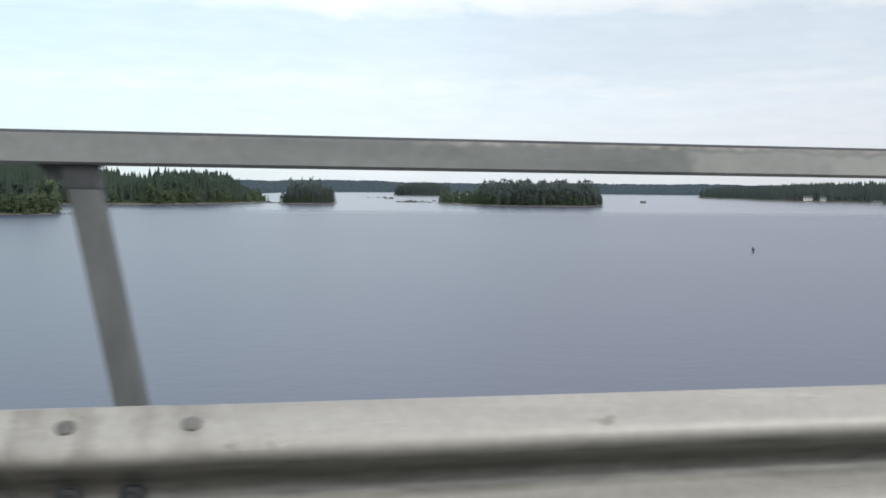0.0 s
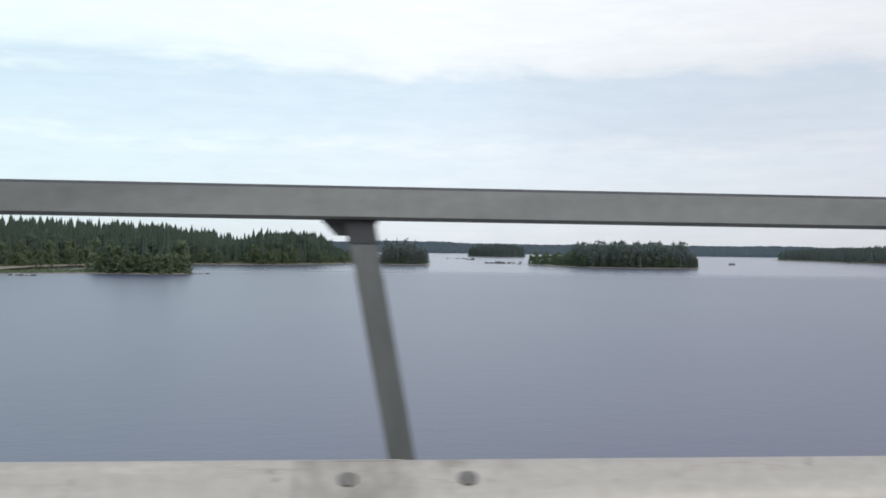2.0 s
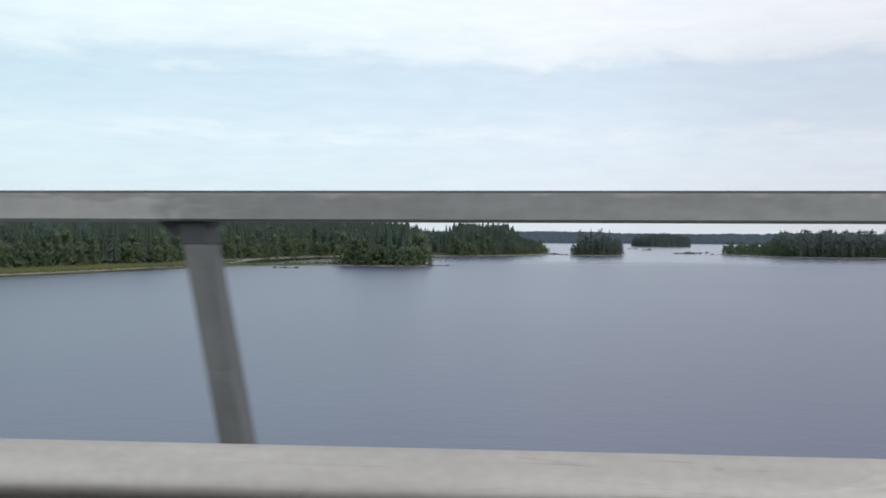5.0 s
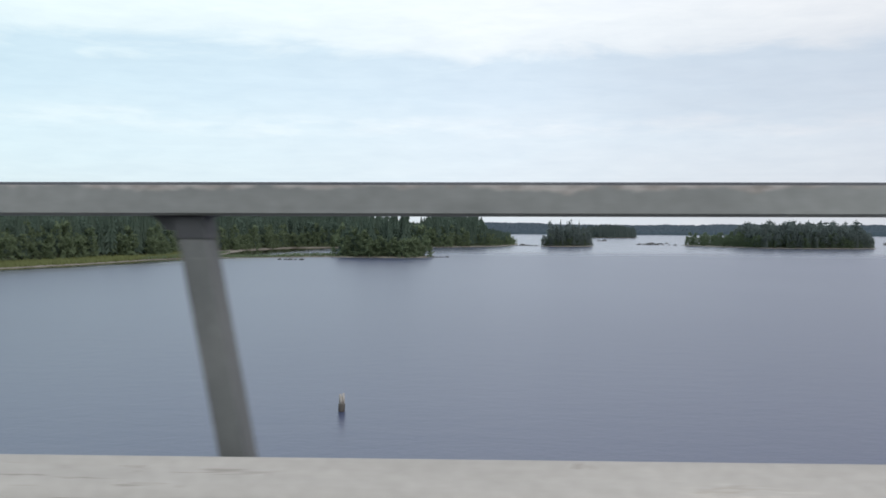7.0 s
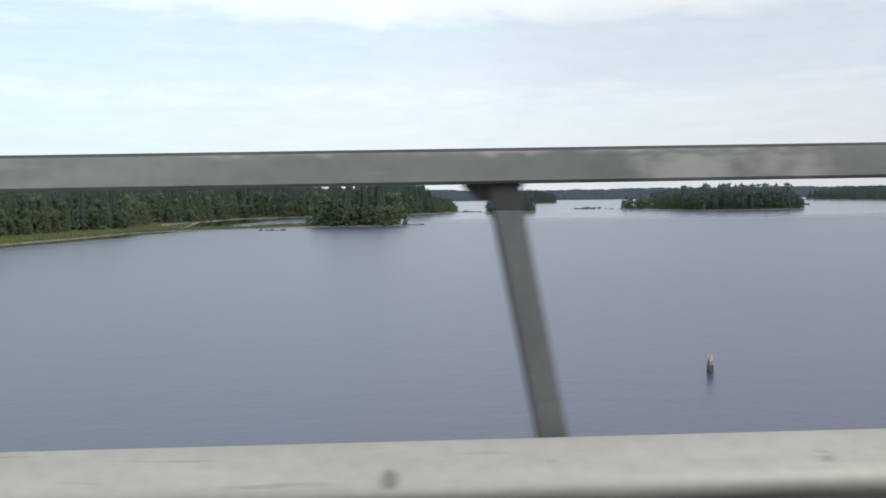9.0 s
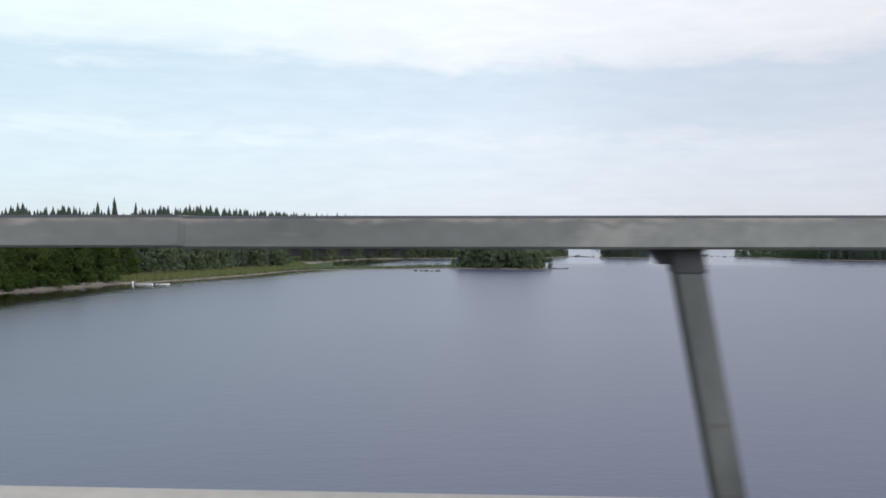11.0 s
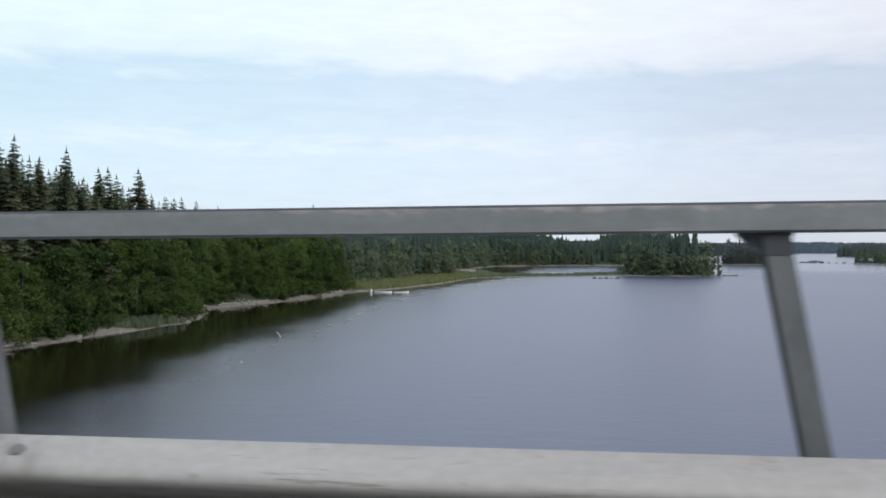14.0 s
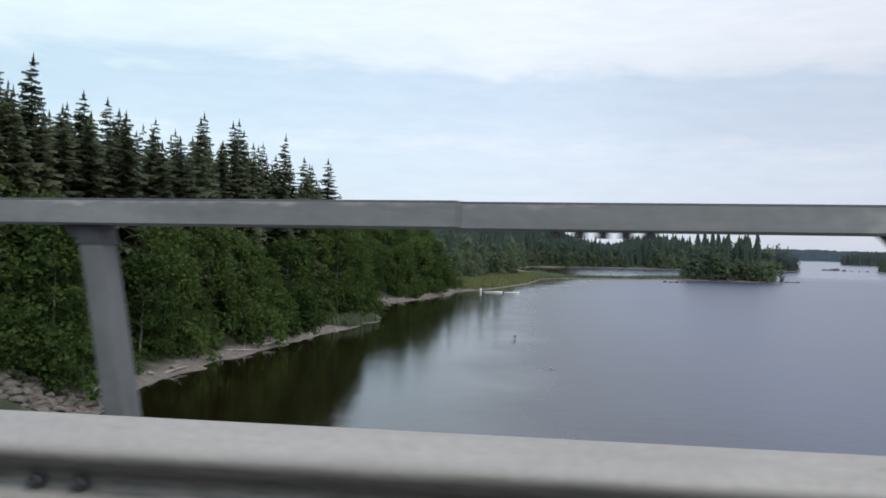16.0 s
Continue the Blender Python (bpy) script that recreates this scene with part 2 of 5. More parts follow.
def rail_material():
    """Weathered top rail: long darker and paler lengths, ragged pale crusts on the face and along the upper edge."""
    k = Mat("weathered_rail_steel", 0.6, 0.1)
    long = k.noise(1.0, 6, 0.62, (0.8, 0.6, 4.0), distortion=0.5)
    base = k.ramp(long, [(0.34, (0.138, 0.142, 0.134)), (0.66, (0.245, 0.25, 0.236))])
    grain = k.noise(36.0, 3, 0.6)
    base = k.mix(1.0, base, k.ramp(grain, [(0.3, (0.88, 0.88, 0.87)), (0.7, (1.06, 1.06, 1.06))]), "MULTIPLY")
    up = k.math("DIVIDE", k.math("SUBTRACT", k.axis(2, k.obj), 1.141), 0.062)
    torn = k.math("ADD", up, k.math("MULTIPLY", k.math("SUBTRACT", k.noise(1.0, 5, 0.7, (9, 3, 3)), 0.5), 1.1))
    lot = k.math("ADD", k.noise(1.0, 3, 0.55, (0.42, 0.1, 0.1)), k.math("MULTIPLY", k.math("SUBTRACT", k.noise(11.0, 5, 0.7), 0.5), 0.12))
    for middle, half in ((-81.9, 0.62), (-57.95, 0.5), (-50.05, 0.12), (-40.2, 0.5), (-154.6, 0.4)):
        off = k.math("DIVIDE", k.math("ABSOLUTE", k.math("SUBTRACT", k.axis(0), middle)), half)
        lot = k.math("ADD", lot, k.ramp(off, [(0.55, (0.13,) * 3), (1.0, (0.0,) * 3)]))
    crust = k.math("MULTIPLY", k.ramp(lot, [(0.57, (0,) * 3), (0.595, (1,) * 3)]), k.ramp(torn, [(0.66, (1,) * 3), (0.76, (0.2,) * 3)]))
    base = k.mix(k.math("MULTIPLY", crust, 0.58), base, k.ramp(k.noise(7.0, 5, 0.7), [(0.35, (0.27, 0.265, 0.24)), (0.6, (0.39, 0.38, 0.345))]))
    edge_lot = k.ramp(k.noise(1.0, 4, 0.6, (0.6, 0.1, 0.1)), [(0.45, (0,) * 3), (0.55, (1,) * 3)])
    edge = k.math("MULTIPLY", k.ramp(torn, [(0.76, (0,) * 3), (0.88, (1,) * 3)]), edge_lot)
    base = k.mix(k.math("MULTIPLY", edge, 0.75), base, k.ramp(k.noise(23.0, 4, 0.7), [(0.4, (0.22, 0.19, 0.165)), (0.6, (0.42, 0.385, 0.35))]))
    smear = k.ramp(k.noise(1.0, 4, 0.6, (3.1, 2.0, 22.0), distortion=0.3), [(0.63, (0,) * 3), (0.72, (1,) * 3)])
    base = k.mix(k.math("MULTIPLY", smear, 0.3), base, (0.36, 0.355, 0.335))
    k.color(base)
    k.rough(k.math("ADD", k.math("MULTIPLY", long, 0.25), 0.5))
    k.bump(grain, 0.12, 0.004)
    return k.m


RAIL_STEEL = rail_material()
POST_STEEL = steel("post_steel", (0.09, 0.094, 0.09), (0.138, 0.141, 0.134), 0.62, 0.1, (4, 4, 1.3))
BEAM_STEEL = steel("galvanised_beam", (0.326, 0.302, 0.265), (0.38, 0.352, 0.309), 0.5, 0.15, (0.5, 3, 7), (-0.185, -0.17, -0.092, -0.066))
BOLT_STEEL = steel("bolt_steel", (0.10, 0.095, 0.085), (0.2, 0.185, 0.165), 0.55, 0.3)
DARK_STEEL_AND_SHADE = steel("dark_steel_and_shade", (0.035, 0.037, 0.04), (0.065, 0.065, 0.066), 0.6, 0.2)
POLE_STEEL = steel("pole_steel", (0.355, 0.35, 0.322), (0.47, 0.463, 0.425), 0.5, 0.15, (5, 5, 0.8))
POLE_BAND = steel("pole_dark_coating", (0.12, 0.12, 0.125), (0.18, 0.18, 0.18), 0.6, 0.1)
POLE_BASE = steel("pole_foot_coating", (0.30, 0.288, 0.255), (0.40, 0.383, 0.338), 0.6, 0.05)


def water_material():
    k = Mat("lake_water", 0.03, 0.0, 0.5, 1.333)
    broad = k.noise(0.012, 4, 0.6, (1.0, 0.5, 1.0))
    # the wind ruffles the open lake more than the lee of the western shore
    lee = k.math("ADD", k.axis(0), k.math("MULTIPLY", k.math("SUBTRACT", k.noise(0.06, 4), 0.5), 16.0))
    lee = k.math("ADD", lee, k.ease(k.axis(1), 250.0, 500.0, 0.0, -38.0))
    wind = k.math("ADD", k.ease(lee, -318.0, -293.0, 0.1, 0.45), k.ease(lee, -301.0, -286.0, 0.0, 0.55))
    # the breeze dies away towards the far islands
    far = k.ramp(k.math("DIVIDE", k.axis(1), 1500.0), [(0.34, (1.0,) * 3), (0.46, (0.66,) * 3)], True)
    k.rough(k.math("MULTIPLY", k.math("MULTIPLY", wind, far), k.math("ADD", k.math("MULTIPLY", broad, 0.03), 0.279)))
    # near-black brown off the beach paints in the trees' dark reflection; blue-grey deep water
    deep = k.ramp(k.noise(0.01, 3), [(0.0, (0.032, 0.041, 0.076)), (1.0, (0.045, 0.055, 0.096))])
    open_water = k.ease(lee, -302.0, -260.0)
    k.color(k.mix(open_water, (0.008, 0.0055, 0.002), deep))
    stir = k.math("ADD", k.math("MULTIPLY", k.math("TANH", k.math("DIVIDE", k.math("ADD", lee, 292.0), 22.0)), 0.42), 0.62)
    swell = k.noise(0.4, 3, 0.55, (0.6, 1.0, 1.0))
    ripple = k.noise(1.7, 4, 0.62, (0.65, 1.0, 1.0), distortion=0.5)
    height = k.math("SUBTRACT", k.math("ADD", k.math("MULTIPLY", swell, 0.45), k.math("MULTIPLY", ripple, 0.32)), 0.385)
    # far waves flatten out to a plain sheen
    near = k.math("ADD", k.ease(k.axis(1), 40.0, 240.0, 0.65, 0.0), k.ease(k.axis(1), 200.0, 600.0, 0.35, 0.1))
    k.bump(k.math("MULTIPLY", k.math("MULTIPLY", height, stir), k.math("ADD", near, k.math("MULTIPLY", k.math("SUBTRACT", 1.04, stir), 0.5))), 0.25, 0.3)
    return k.m


def ground_material():
    k = Mat("shore_ground", 0.95)
    z = k.math("ADD", k.math("SUBTRACT", k.axis(2), WATER), k.math("MULTIPLY", k.math("SUBTRACT", k.noise(0.35, 4), 0.5), 0.9))
    sand = k.ramp(k.noise(1.4, 6, 0.7), [(0.3, (0.092, 0.079, 0.06)), (0.7, (0.25, 0.22, 0.172))])
    moss = k.ramp(k.noise(0.3, 5, 0.6), [(0.3, (0.022, 0.03, 0.013)), (0.7, (0.055, 0.068, 0.027))])
    k.color(k.mix(k.ramp(k.math("DIVIDE", z, 2.4), [(0.21, (0, 0, 0)), (0.34, (1, 1, 1))]), sand, moss))
    k.bump(k.noise(2.2, 5, 0.7), 0.6, 0.2)
    return k.m


def leaf_material(name, dark, pale, through_light=0.35):
    k = Mat(name, 0.8, 0.0, 0.06)
    tone = k.math("ADD", k.math("MULTIPLY", k.luck(), 0.58), k.math("MULTIPLY", k.island(), 0.14))
    tone = k.math("ADD", tone, k.math("MULTIPLY", k.noise(0.25, 3), 0.3))
    leaf = k.ramp(tone, [(0.15, dark), (0.85, pale)])
    k.color(leaf)
    # daylight shines through the thin leaves
    glow = k.t.nodes.new("ShaderNodeBsdfTranslucent")
    k.put(leaf, glow.inputs["Color"])
    both = k.t.nodes.new("ShaderNodeMixShader")
    both.inputs[0].default_value = through_light
    k.put(k.b.outputs[0], both.inputs[1]), k.put(glow.outputs[0], both.inputs[2])
    k.put(both.outputs[0], k.t.nodes["Material Output"].inputs["Surface"])
    return k.m


def bark_material(name, a, b):
    k = Mat(name, 0.9)
    k.color(k.ramp(k.noise(5.0, 5, 0.65, (1, 1, 0.25)), [(0.35, a), (0.65, b)]))
    k.bump(k.noise(14.0, 4, 0.6, (1, 1, 0.2)), 0.5, 0.03)
    return k.m


def plain(name, a, b, rough=0.7, scale=2.0, bump=0.15):
    k = Mat(name, rough)
    n = k.noise(scale, 5, 0.6)
    k.color(k.ramp(n, [(0.33, a), (0.67, b)]))
    k.bump(k.noise(scale * 9, 3), bump, 0.01)
    return k.m


WATER_MAT, GROUND = water_material(), ground_material()
SPRUCE = leaf_material("spruce_needles", (0.078, 0.093, 0.053), (0.146, 0.165, 0.09))
BIRCH = leaf_material("broad_leaves", (0.03, 0.056, 0.017), (0.098, 0.142, 0.038))
# haze and extra brightness of the distant woods are painted into these four colours
HAZED_NEEDLES = leaf_material("hazed_needles", (0.112, 0.155, 0.118), (0.162, 0.208, 0.155), 0.58)
HAZED_LEAVES = leaf_material("hazed_leaves", (0.112, 0.15, 0.09), (0.168, 0.21, 0.12), 0.58)
HAZED_SHORE_WOOD = leaf_material("hazed_shore_wood", (0.125, 0.157, 0.142), (0.172, 0.202, 0.182), 0.58)
HAZED_HILL_WOOD = leaf_material("hazed_hill_wood", (0.055, 0.08, 0.095), (0.085, 0.11, 0.125))
REED = leaf_material("reed_green", (0.135, 0.155, 0.062), (0.23, 0.235, 0.11))
BARK, BIRCH_BARK = bark_material("spruce_bark", (0.05, 0.04, 0.032), (0.11, 0.09, 0.07)), bark_material("pale_bark", (0.07, 0.066, 0.058), (0.19, 0.18, 0.16))
STONE = plain("shore_stone", (0.14, 0.13, 0.112), (0.31, 0.288, 0.25), 0.9, 1.6, 0.5)
BANK_STONE = plain("bank_stone", (0.06, 0.052, 0.04), (0.16, 0.142, 0.115), 0.9, 1.4, 0.5)
DARK_ROCK = plain("wet_dark_rock", (0.04, 0.04, 0.038), (0.088, 0.085, 0.079), 0.8, 1.2, 0.5)
ASPHALT = plain("asphalt", (0.04, 0.04, 0.042), (0.065, 0.064, 0.062), 0.9, 1.3, 0.5)
CONCRETE = plain("bridge_concrete", (0.26, 0.255, 0.24), (0.38, 0.37, 0.35), 0.9, 0.8, 0.3)
PLANK = plain("grey_planks", (0.22, 0.20, 0.17), (0.40, 0.37, 0.32), 0.85, 3.0, 0.4)
WHITE = plain("white_paint", (0.70, 0.70, 0.68), (0.82, 0.82, 0.80), 0.4, 2.0)
BOAT_BLUE = plain("dark_hull", (0.03, 0.045, 0.07), (0.05, 0.065, 0.1), 0.4)
OLDWOOD = plain("waterlogged_wood", (0.03, 0.027, 0.024), (0.075, 0.066, 0.055), 0.85, 5.0, 0.5)
PALEWOOD = plain("bleached_wood", (0.24, 0.22, 0.19), (0.38, 0.35, 0.31), 0.85, 5.0, 0.5)
HOUSE_PALE = plain("pale_boards", (0.55, 0.53, 0.48), (0.68, 0.66, 0.6), 0.8)
HOUSE_RED = plain("red_boards", (0.16, 0.035, 0.025), (0.22, 0.05, 0.035), 0.8)
ROOF = plain("dark_roof", (0.05, 0.05, 0.052), (0.09, 0.088, 0.085), 0.7)
PANE = plain("window_pane", (0.02, 0.025, 0.03), (0.035, 0.04, 0.045), 0.08, 1.0, 0.0)


# ---------------------------------------------------------------- helpers for building
def mesh_of(name, verts, faces, material, smooth=False):
    me = bpy.data.meshes.new(name)
    me.from_pydata([tuple(v) for v in verts], [], [tuple(f) for f in faces])
    me.materials.append(material)
    if smooth:
        me.polygons.foreach_set("use_smooth", [True] * len(me.polygons))
    me.update()
    return me


def big_mesh(name, verts, quads, material, smooth=False):
    """A mesh from arrays: verts n x 3, and faces n x 3 or n x 4."""
    verts, quads = np.asarray(verts, np.float32), np.asarray(quads, np.int32)
    me = bpy.data.meshes.new(name)
    side_count = quads.shape[1]
    me.vertices.add(len(verts))
    me.vertices.foreach_set("co", verts.ravel())
    me.loops.add(quads.size)
    me.loops.foreach_set("vertex_index", quads.ravel())
    me.polygons.add(len(quads))
    me.polygons.foreach_set("loop_start", np.arange(0, quads.size, side_count, dtype=np.int32))
    me.polygons.foreach_set("use_smooth", np.full(len(quads), smooth))
    me.materials.append(material)
    me.update(calc_edges=True)
    me.validate()
    return me


def part(name, me, parent, label="", at=None):
    """One mesh object under a thing or a part; me is a mesh or a bmesh with its material."""
    ob = new(name, me)
    ob.parent = parent
    if at is not None:
        ob.matrix_basis = at
    if label:
        ob["label"] = label
    return ob


def empty(name, m, label, category, group="", kind=""):
    ob = new(name)
    ob.matrix_basis = m
    return tagged(ob, label, category, group, kind)


def box_data(x0, x1, y0, y1, z0, z1):
    v = [(x, y, z) for z in (z0, z1) for x, y in ((x0, y0), (x1, y0), (x1, y1), (x0, y1))]
    f = [(3, 2, 1, 0), (4, 5, 6, 7), (0, 1, 5, 4), (1, 2, 6, 5), (2, 3, 7, 6), (3, 0, 4, 7)]
    return v, f


def joined(*pieces):
    vs, fs = [], []
    for v, f in pieces:
        k = len(vs)
        vs += list(v)
        fs += [tuple(i + k for i in q) for q in f]
    return vs, fs


def bevelled(name, data, material, width, segments=2, smooth=True):
    bm = bmesh.new()
    vs = [bm.verts.new(v) for v in data[0]]
    for f in data[1]:
        bm.faces.new([vs[i] for i in f])
    bmesh.ops.bevel(bm, geom=list(bm.edges), offset=width, segments=segments, affect="EDGES", profile=0.5)
    bmesh.ops.recalc_face_normals(bm, faces=bm.faces)
    me = bpy.data.meshes.new(name)
    bm.to_mesh(me)
    bm.free()
    me.materials.append(material)
    return me


def swept(profile, x0, x1, closed=True, steps=1):
    """A profile of (y, z) drawn along x."""
    n = len(profile)
    v = [(x0 + (x1 - x0) * i / steps, y, z) for i in range(steps + 1) for y, z in profile]
    f = []
    for i in range(steps):
        for j in range(n if closed else n - 1):
            a, b = i * n + j, i * n + (j + 1) % n
            f.append((a, b, b + n, a + n))
    if closed:
        f += [tuple(range(n - 1, -1, -1)), tuple(range(steps * n, steps * n + n))]
    return v, f


def tube(points, radii, sides=8, cap=True):
    """A tapered round stem through the points."""
    v, f = [], []
    for i, (p, r) in enumerate(zip(points, radii)):
        p = Vector(p)
        a = Vector(points[max(i - 1, 0)])
        b = Vector(points[min(i + 1, len(points) - 1)])
        q = (b - a).to_track_quat("Z", "Y").to_matrix()
        for j in range(sides):
            w = 2 * math.pi * j / sides
            v.append(tuple(p + q @ Vector((math.cos(w) * r, math.sin(w) * r, 0))))
    for i in range(len(points) - 1):
        for j in range(sides):
            a, b = i * sides + j, i * sides + (j + 1) % sides
            f.append((a, b, b + sides, a + sides))
    if cap:
        f += [tuple(range(sides - 1, -1, -1)), tuple(range(len(v) - sides, len(v)))]
    return v, f


def deck_z(s):
    u = (s + 150) / 100
    return 0.429 * u - 0.263 * u * u


def on_bridge(s, side_way=0.0, height=0.0):
    """The place on the curved bridge: s along it, side_way towards the lake, height over the road."""
    th, u = CURVE * (s + 150), s + 150
    sinc = math.sin(th) / th if abs(th) > 1e-9 else 1.0
    vers = (1 - math.cos(th)) / th if abs(th) > 1e-9 else 0.0
    return Vector((-150 + u * sinc - side_way * math.sin(th), u * vers + side_way * math.cos(th), deck_z(s) + height))


def bridge_pose(s, side_way=0.0, height=0.0, level=False):
    a, b = on_bridge(s - 0.5, side_way, height), on_bridge(s + 0.5, side_way, height)
    x = (b - a).normalized()
    if level:
        x = Vector((x.x, x.y, 0)).normalized()
    y = Vector((0, 0, 1)).cross(x).normalized()
    z = x.cross(y)
    m = Matrix((x, y, z)).transposed().to_4x4()
    m.translation = on_bridge(s, side_way, height)
    return m


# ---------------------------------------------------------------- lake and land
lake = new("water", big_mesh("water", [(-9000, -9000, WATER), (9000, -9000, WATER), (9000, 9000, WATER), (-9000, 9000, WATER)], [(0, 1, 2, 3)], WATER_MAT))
tagged(lake, "calm grey-blue lake water under an overcast sky", "lake", kind="structure")

MAINLAND = [(-332, -400), (-332, 0), (-329, 45), (-324, 73), (-326, 90), (-325, 105), (-321, 140), (-317, 165), (-318, 178),
            (-326, 205), (-320, 228), (-312, 262), (-311, 285), (-300, 315), (-288, 375), (-283, 430), (-272, 452), (-245, 470),
            (-212, 492), (-196, 486), (-170, 484), (-157, 497), (-160, 512), (-176, 546), (-198, 546), (-207, 508), (-240, 482),
            (-268, 470), (-276, 505), (-284, 560), (-296, 640), (-283, 735), (-225, 775), (-168, 796), (-128, 850),
            (-106, 915), (-100, 985), (-118, 1030), (-170, 1060), (-300, 1150), (-500, 1300), (-1500, 1500), (-1500, -400)]
ISLET = [(-84, 886), (-66, 876), (-44, 880), (-30, 900), (-27, 914), (-42, 925), (-70, 918)]
LONG_ISLAND = [(71, 1008), (92, 915), (116, 850), (150, 836), (190, 842), (222, 866), (226, 900), (190, 930), (140, 935), (100, 990), (84, 1014)]
FAR_ISLAND = [(60, 2150), (100, 2085), (150, 2080), (192, 2120), (196, 2190), (150, 2240), (90, 2230)]
LEE_ISLAND = [(372, 2010), (400, 1975), (455, 1965), (505, 1990), (515, 2040), (460, 2080), (395, 2060)]
EAST_SHORE = [(750, 2110), (735, 1850), (690, 1620), (672, 1420), (720, 1330), (668, 1150), (640, 1000), (660, 600), (900, 300), (2600, 200), (2600, 2500), (1500, 2600)]


def inside_distance(px, py, poly):
    """Distance to the outline, positive inside."""
    px, py = np.asarray(px, float), np.asarray(py, float)
    best, odd = np.full(px.shape, 1e18), np.zeros(px.shape, bool)
    for (ax, ay), (bx, by) in zip(poly, poly[1:] + poly[:1]):
        dx, dy = bx - ax, by - ay
        k = np.clip(((px - ax) * dx + (py - ay) * dy) / (dx * dx + dy * dy), 0, 1)
        best = np.minimum(best, (px - ax - k * dx) ** 2 + (py - ay - k * dy) ** 2)
        if ay != by:
            odd ^= ((ay > py) != (by > py)) & (px < ax + (py - ay) * dx / dy)
    d = np.sqrt(best)
    return np.where(odd, d, -d)


def wave(px, py, size, seed):
    """Soft uneven relief between -1 and 1."""
    rng = np.random.default_rng(seed)
    total = np.zeros(np.shape(px))
    for i in range(5):
        a, k, p = rng.uniform(0, 2 * np.pi), 2 * np.pi / size * 1.55 ** i, rng.uniform(0, 6.28, 2)
        total = total + np.sin(k * (px * np.cos(a) + py * np.sin(a)) + p[0]) * np.cos(k * 0.8 * (py * np.cos(a) - px * np.sin(a)) + p[1]) / 1.4 ** i
    return total / 2.2


def smooth_step(v, a, b):
    k = np.clip((v - a) / (b - a), 0, 1)
    return k * k * (3 - 2 * k)


def marsh(px, py):
    """How marshy the shore is, 0 to 1."""
    west = smooth_step(py, 285, 325) * (1 - smooth_step(py, 560, 640)) * (1 - smooth_step(px, -250, -230))
    return west


def mainland_inland(px, py):
    d = inside_distance(px, py, MAINLAND) + wave(px, py, 14, 5) * 0.9
    return d, d - 24 * marsh(px, py) * (px < -205)


def mainland_height(px, py):
    d, e = mainland_inland(px, py)
    rise = np.interp(e, [0, 3, 10, 25, 60, 120, 250, 600], [0.35, 0.7, 3.0, 6.5, 11.5, 16, 20, 26])
    # gentler slopes north of the cape
    rise = rise * (1 - smooth_step(py, 190, 260) * (1 - 0.7 * smooth_step(py, 600, 720)) * np.interp(px, [-430, -340], [0.0, 0.42]) * smooth_step(e, 10, 50))
    spit = smooth_step(px, -270, -250) * (py < 580) * (py > 380)
    rise = rise * (1 - spit) + np.minimum(rise, 1.2) * spit
    knoll = 5.0 * np.exp(-(((px + 172) / 45) ** 2 + ((py - 885) / 60) ** 2))
    z = WATER + np.where(d > 0, np.minimum(rise, 0.12 + 0.24 * np.maximum(d, 0)) * (e < 3) + rise * (e >= 3) * np.minimum(1, d / 3) + knoll * smooth_step(d, 5, 40), np.maximum(d * 0.14, -3))
    z = z + wave(px, py, 23, 8) * 0.5 * smooth_step(e, 4, 20)
    # the road's embankment at the bridge's end
    road = np.abs(py - (CURVE * (px + 150) ** 2 / 2))
    top = -1.6 - np.maximum(0, road - 6) * 0.6 - np.maximum(0, px + 346) * 0.75
    return np.where(px < -318, np.maximum(z, np.where(d > -2, top, z)), z)


def island_height(poly, top, seed):
    def height(px, py):
        d = inside_distance(px, py, poly) + wave(px, py, 12, seed) * 1.2
        return WATER + np.where(d > 0, np.minimum(0.15 + d * 0.13, top) + wave(px, py, 17, seed + 1) * 0.3 * (d > 4), np.maximum(d * 0.15, -2.5))
    return height


def terrain(name, xs, ys, height, label, category):
    gx, gy = np.meshgrid(xs, ys)
    gz = height(gx, gy)
    v = np.stack([gx.ravel(), gy.ravel(), gz.ravel()], 1)
    w = len(xs)
    i = (np.arange(len(ys) - 1)[:, None] * w + np.arange(w - 1)[None]).ravel()
    q = np.stack([i, i + 1, i + w + 1, i + w], 1)
    keep = (v[q][:, :, 2] > WATER - 2.0).any(1)
    used, inv = np.unique(q[keep], return_inverse=True)
    ob = new(name, big_mesh(name, v[used], inv.reshape(-1, 4), GROUND, True))
    return tagged(ob, label, category, kind="structure")


def steps(*runs):
    return np.unique(np.concatenate([np.arange(a, b + 1e-6, c) for a, b, c in runs]))


terrain("ground", steps((-1400, -400, 25), (-400, -262, 2.5), (-260, -60, 5)), steps((-390, 20, 12), (20, 345, 2.5), (350, 1190, 5)), mainland_height,
        "wooded mainland shore with sandy beach, marsh and low spit", "ground")
terrain("ground_islet", steps((-100, -10, 3)), steps((860, 940, 3)), island_height(ISLET, 2.5, 21), "low rocky ground of a small wooded islet", "ground")
terrain("ground_long_island", steps((50, 245, 4)), steps((820, 1015, 4)), island_height(LONG_ISLAND, 2.2, 31), "low rocky ground of a wooded island", "ground")
terrain("ground_far_island", steps((30, 220, 10)), steps((2050, 2270, 10)), island_height(FAR_ISLAND, 6, 41), "far wooded island in the lake", "ground")
terrain("ground_lee_island", steps((350, 540, 10)), steps((1940, 2100, 10)), island_height(LEE_ISLAND, 6, 44), "low far island behind the long island", "ground")


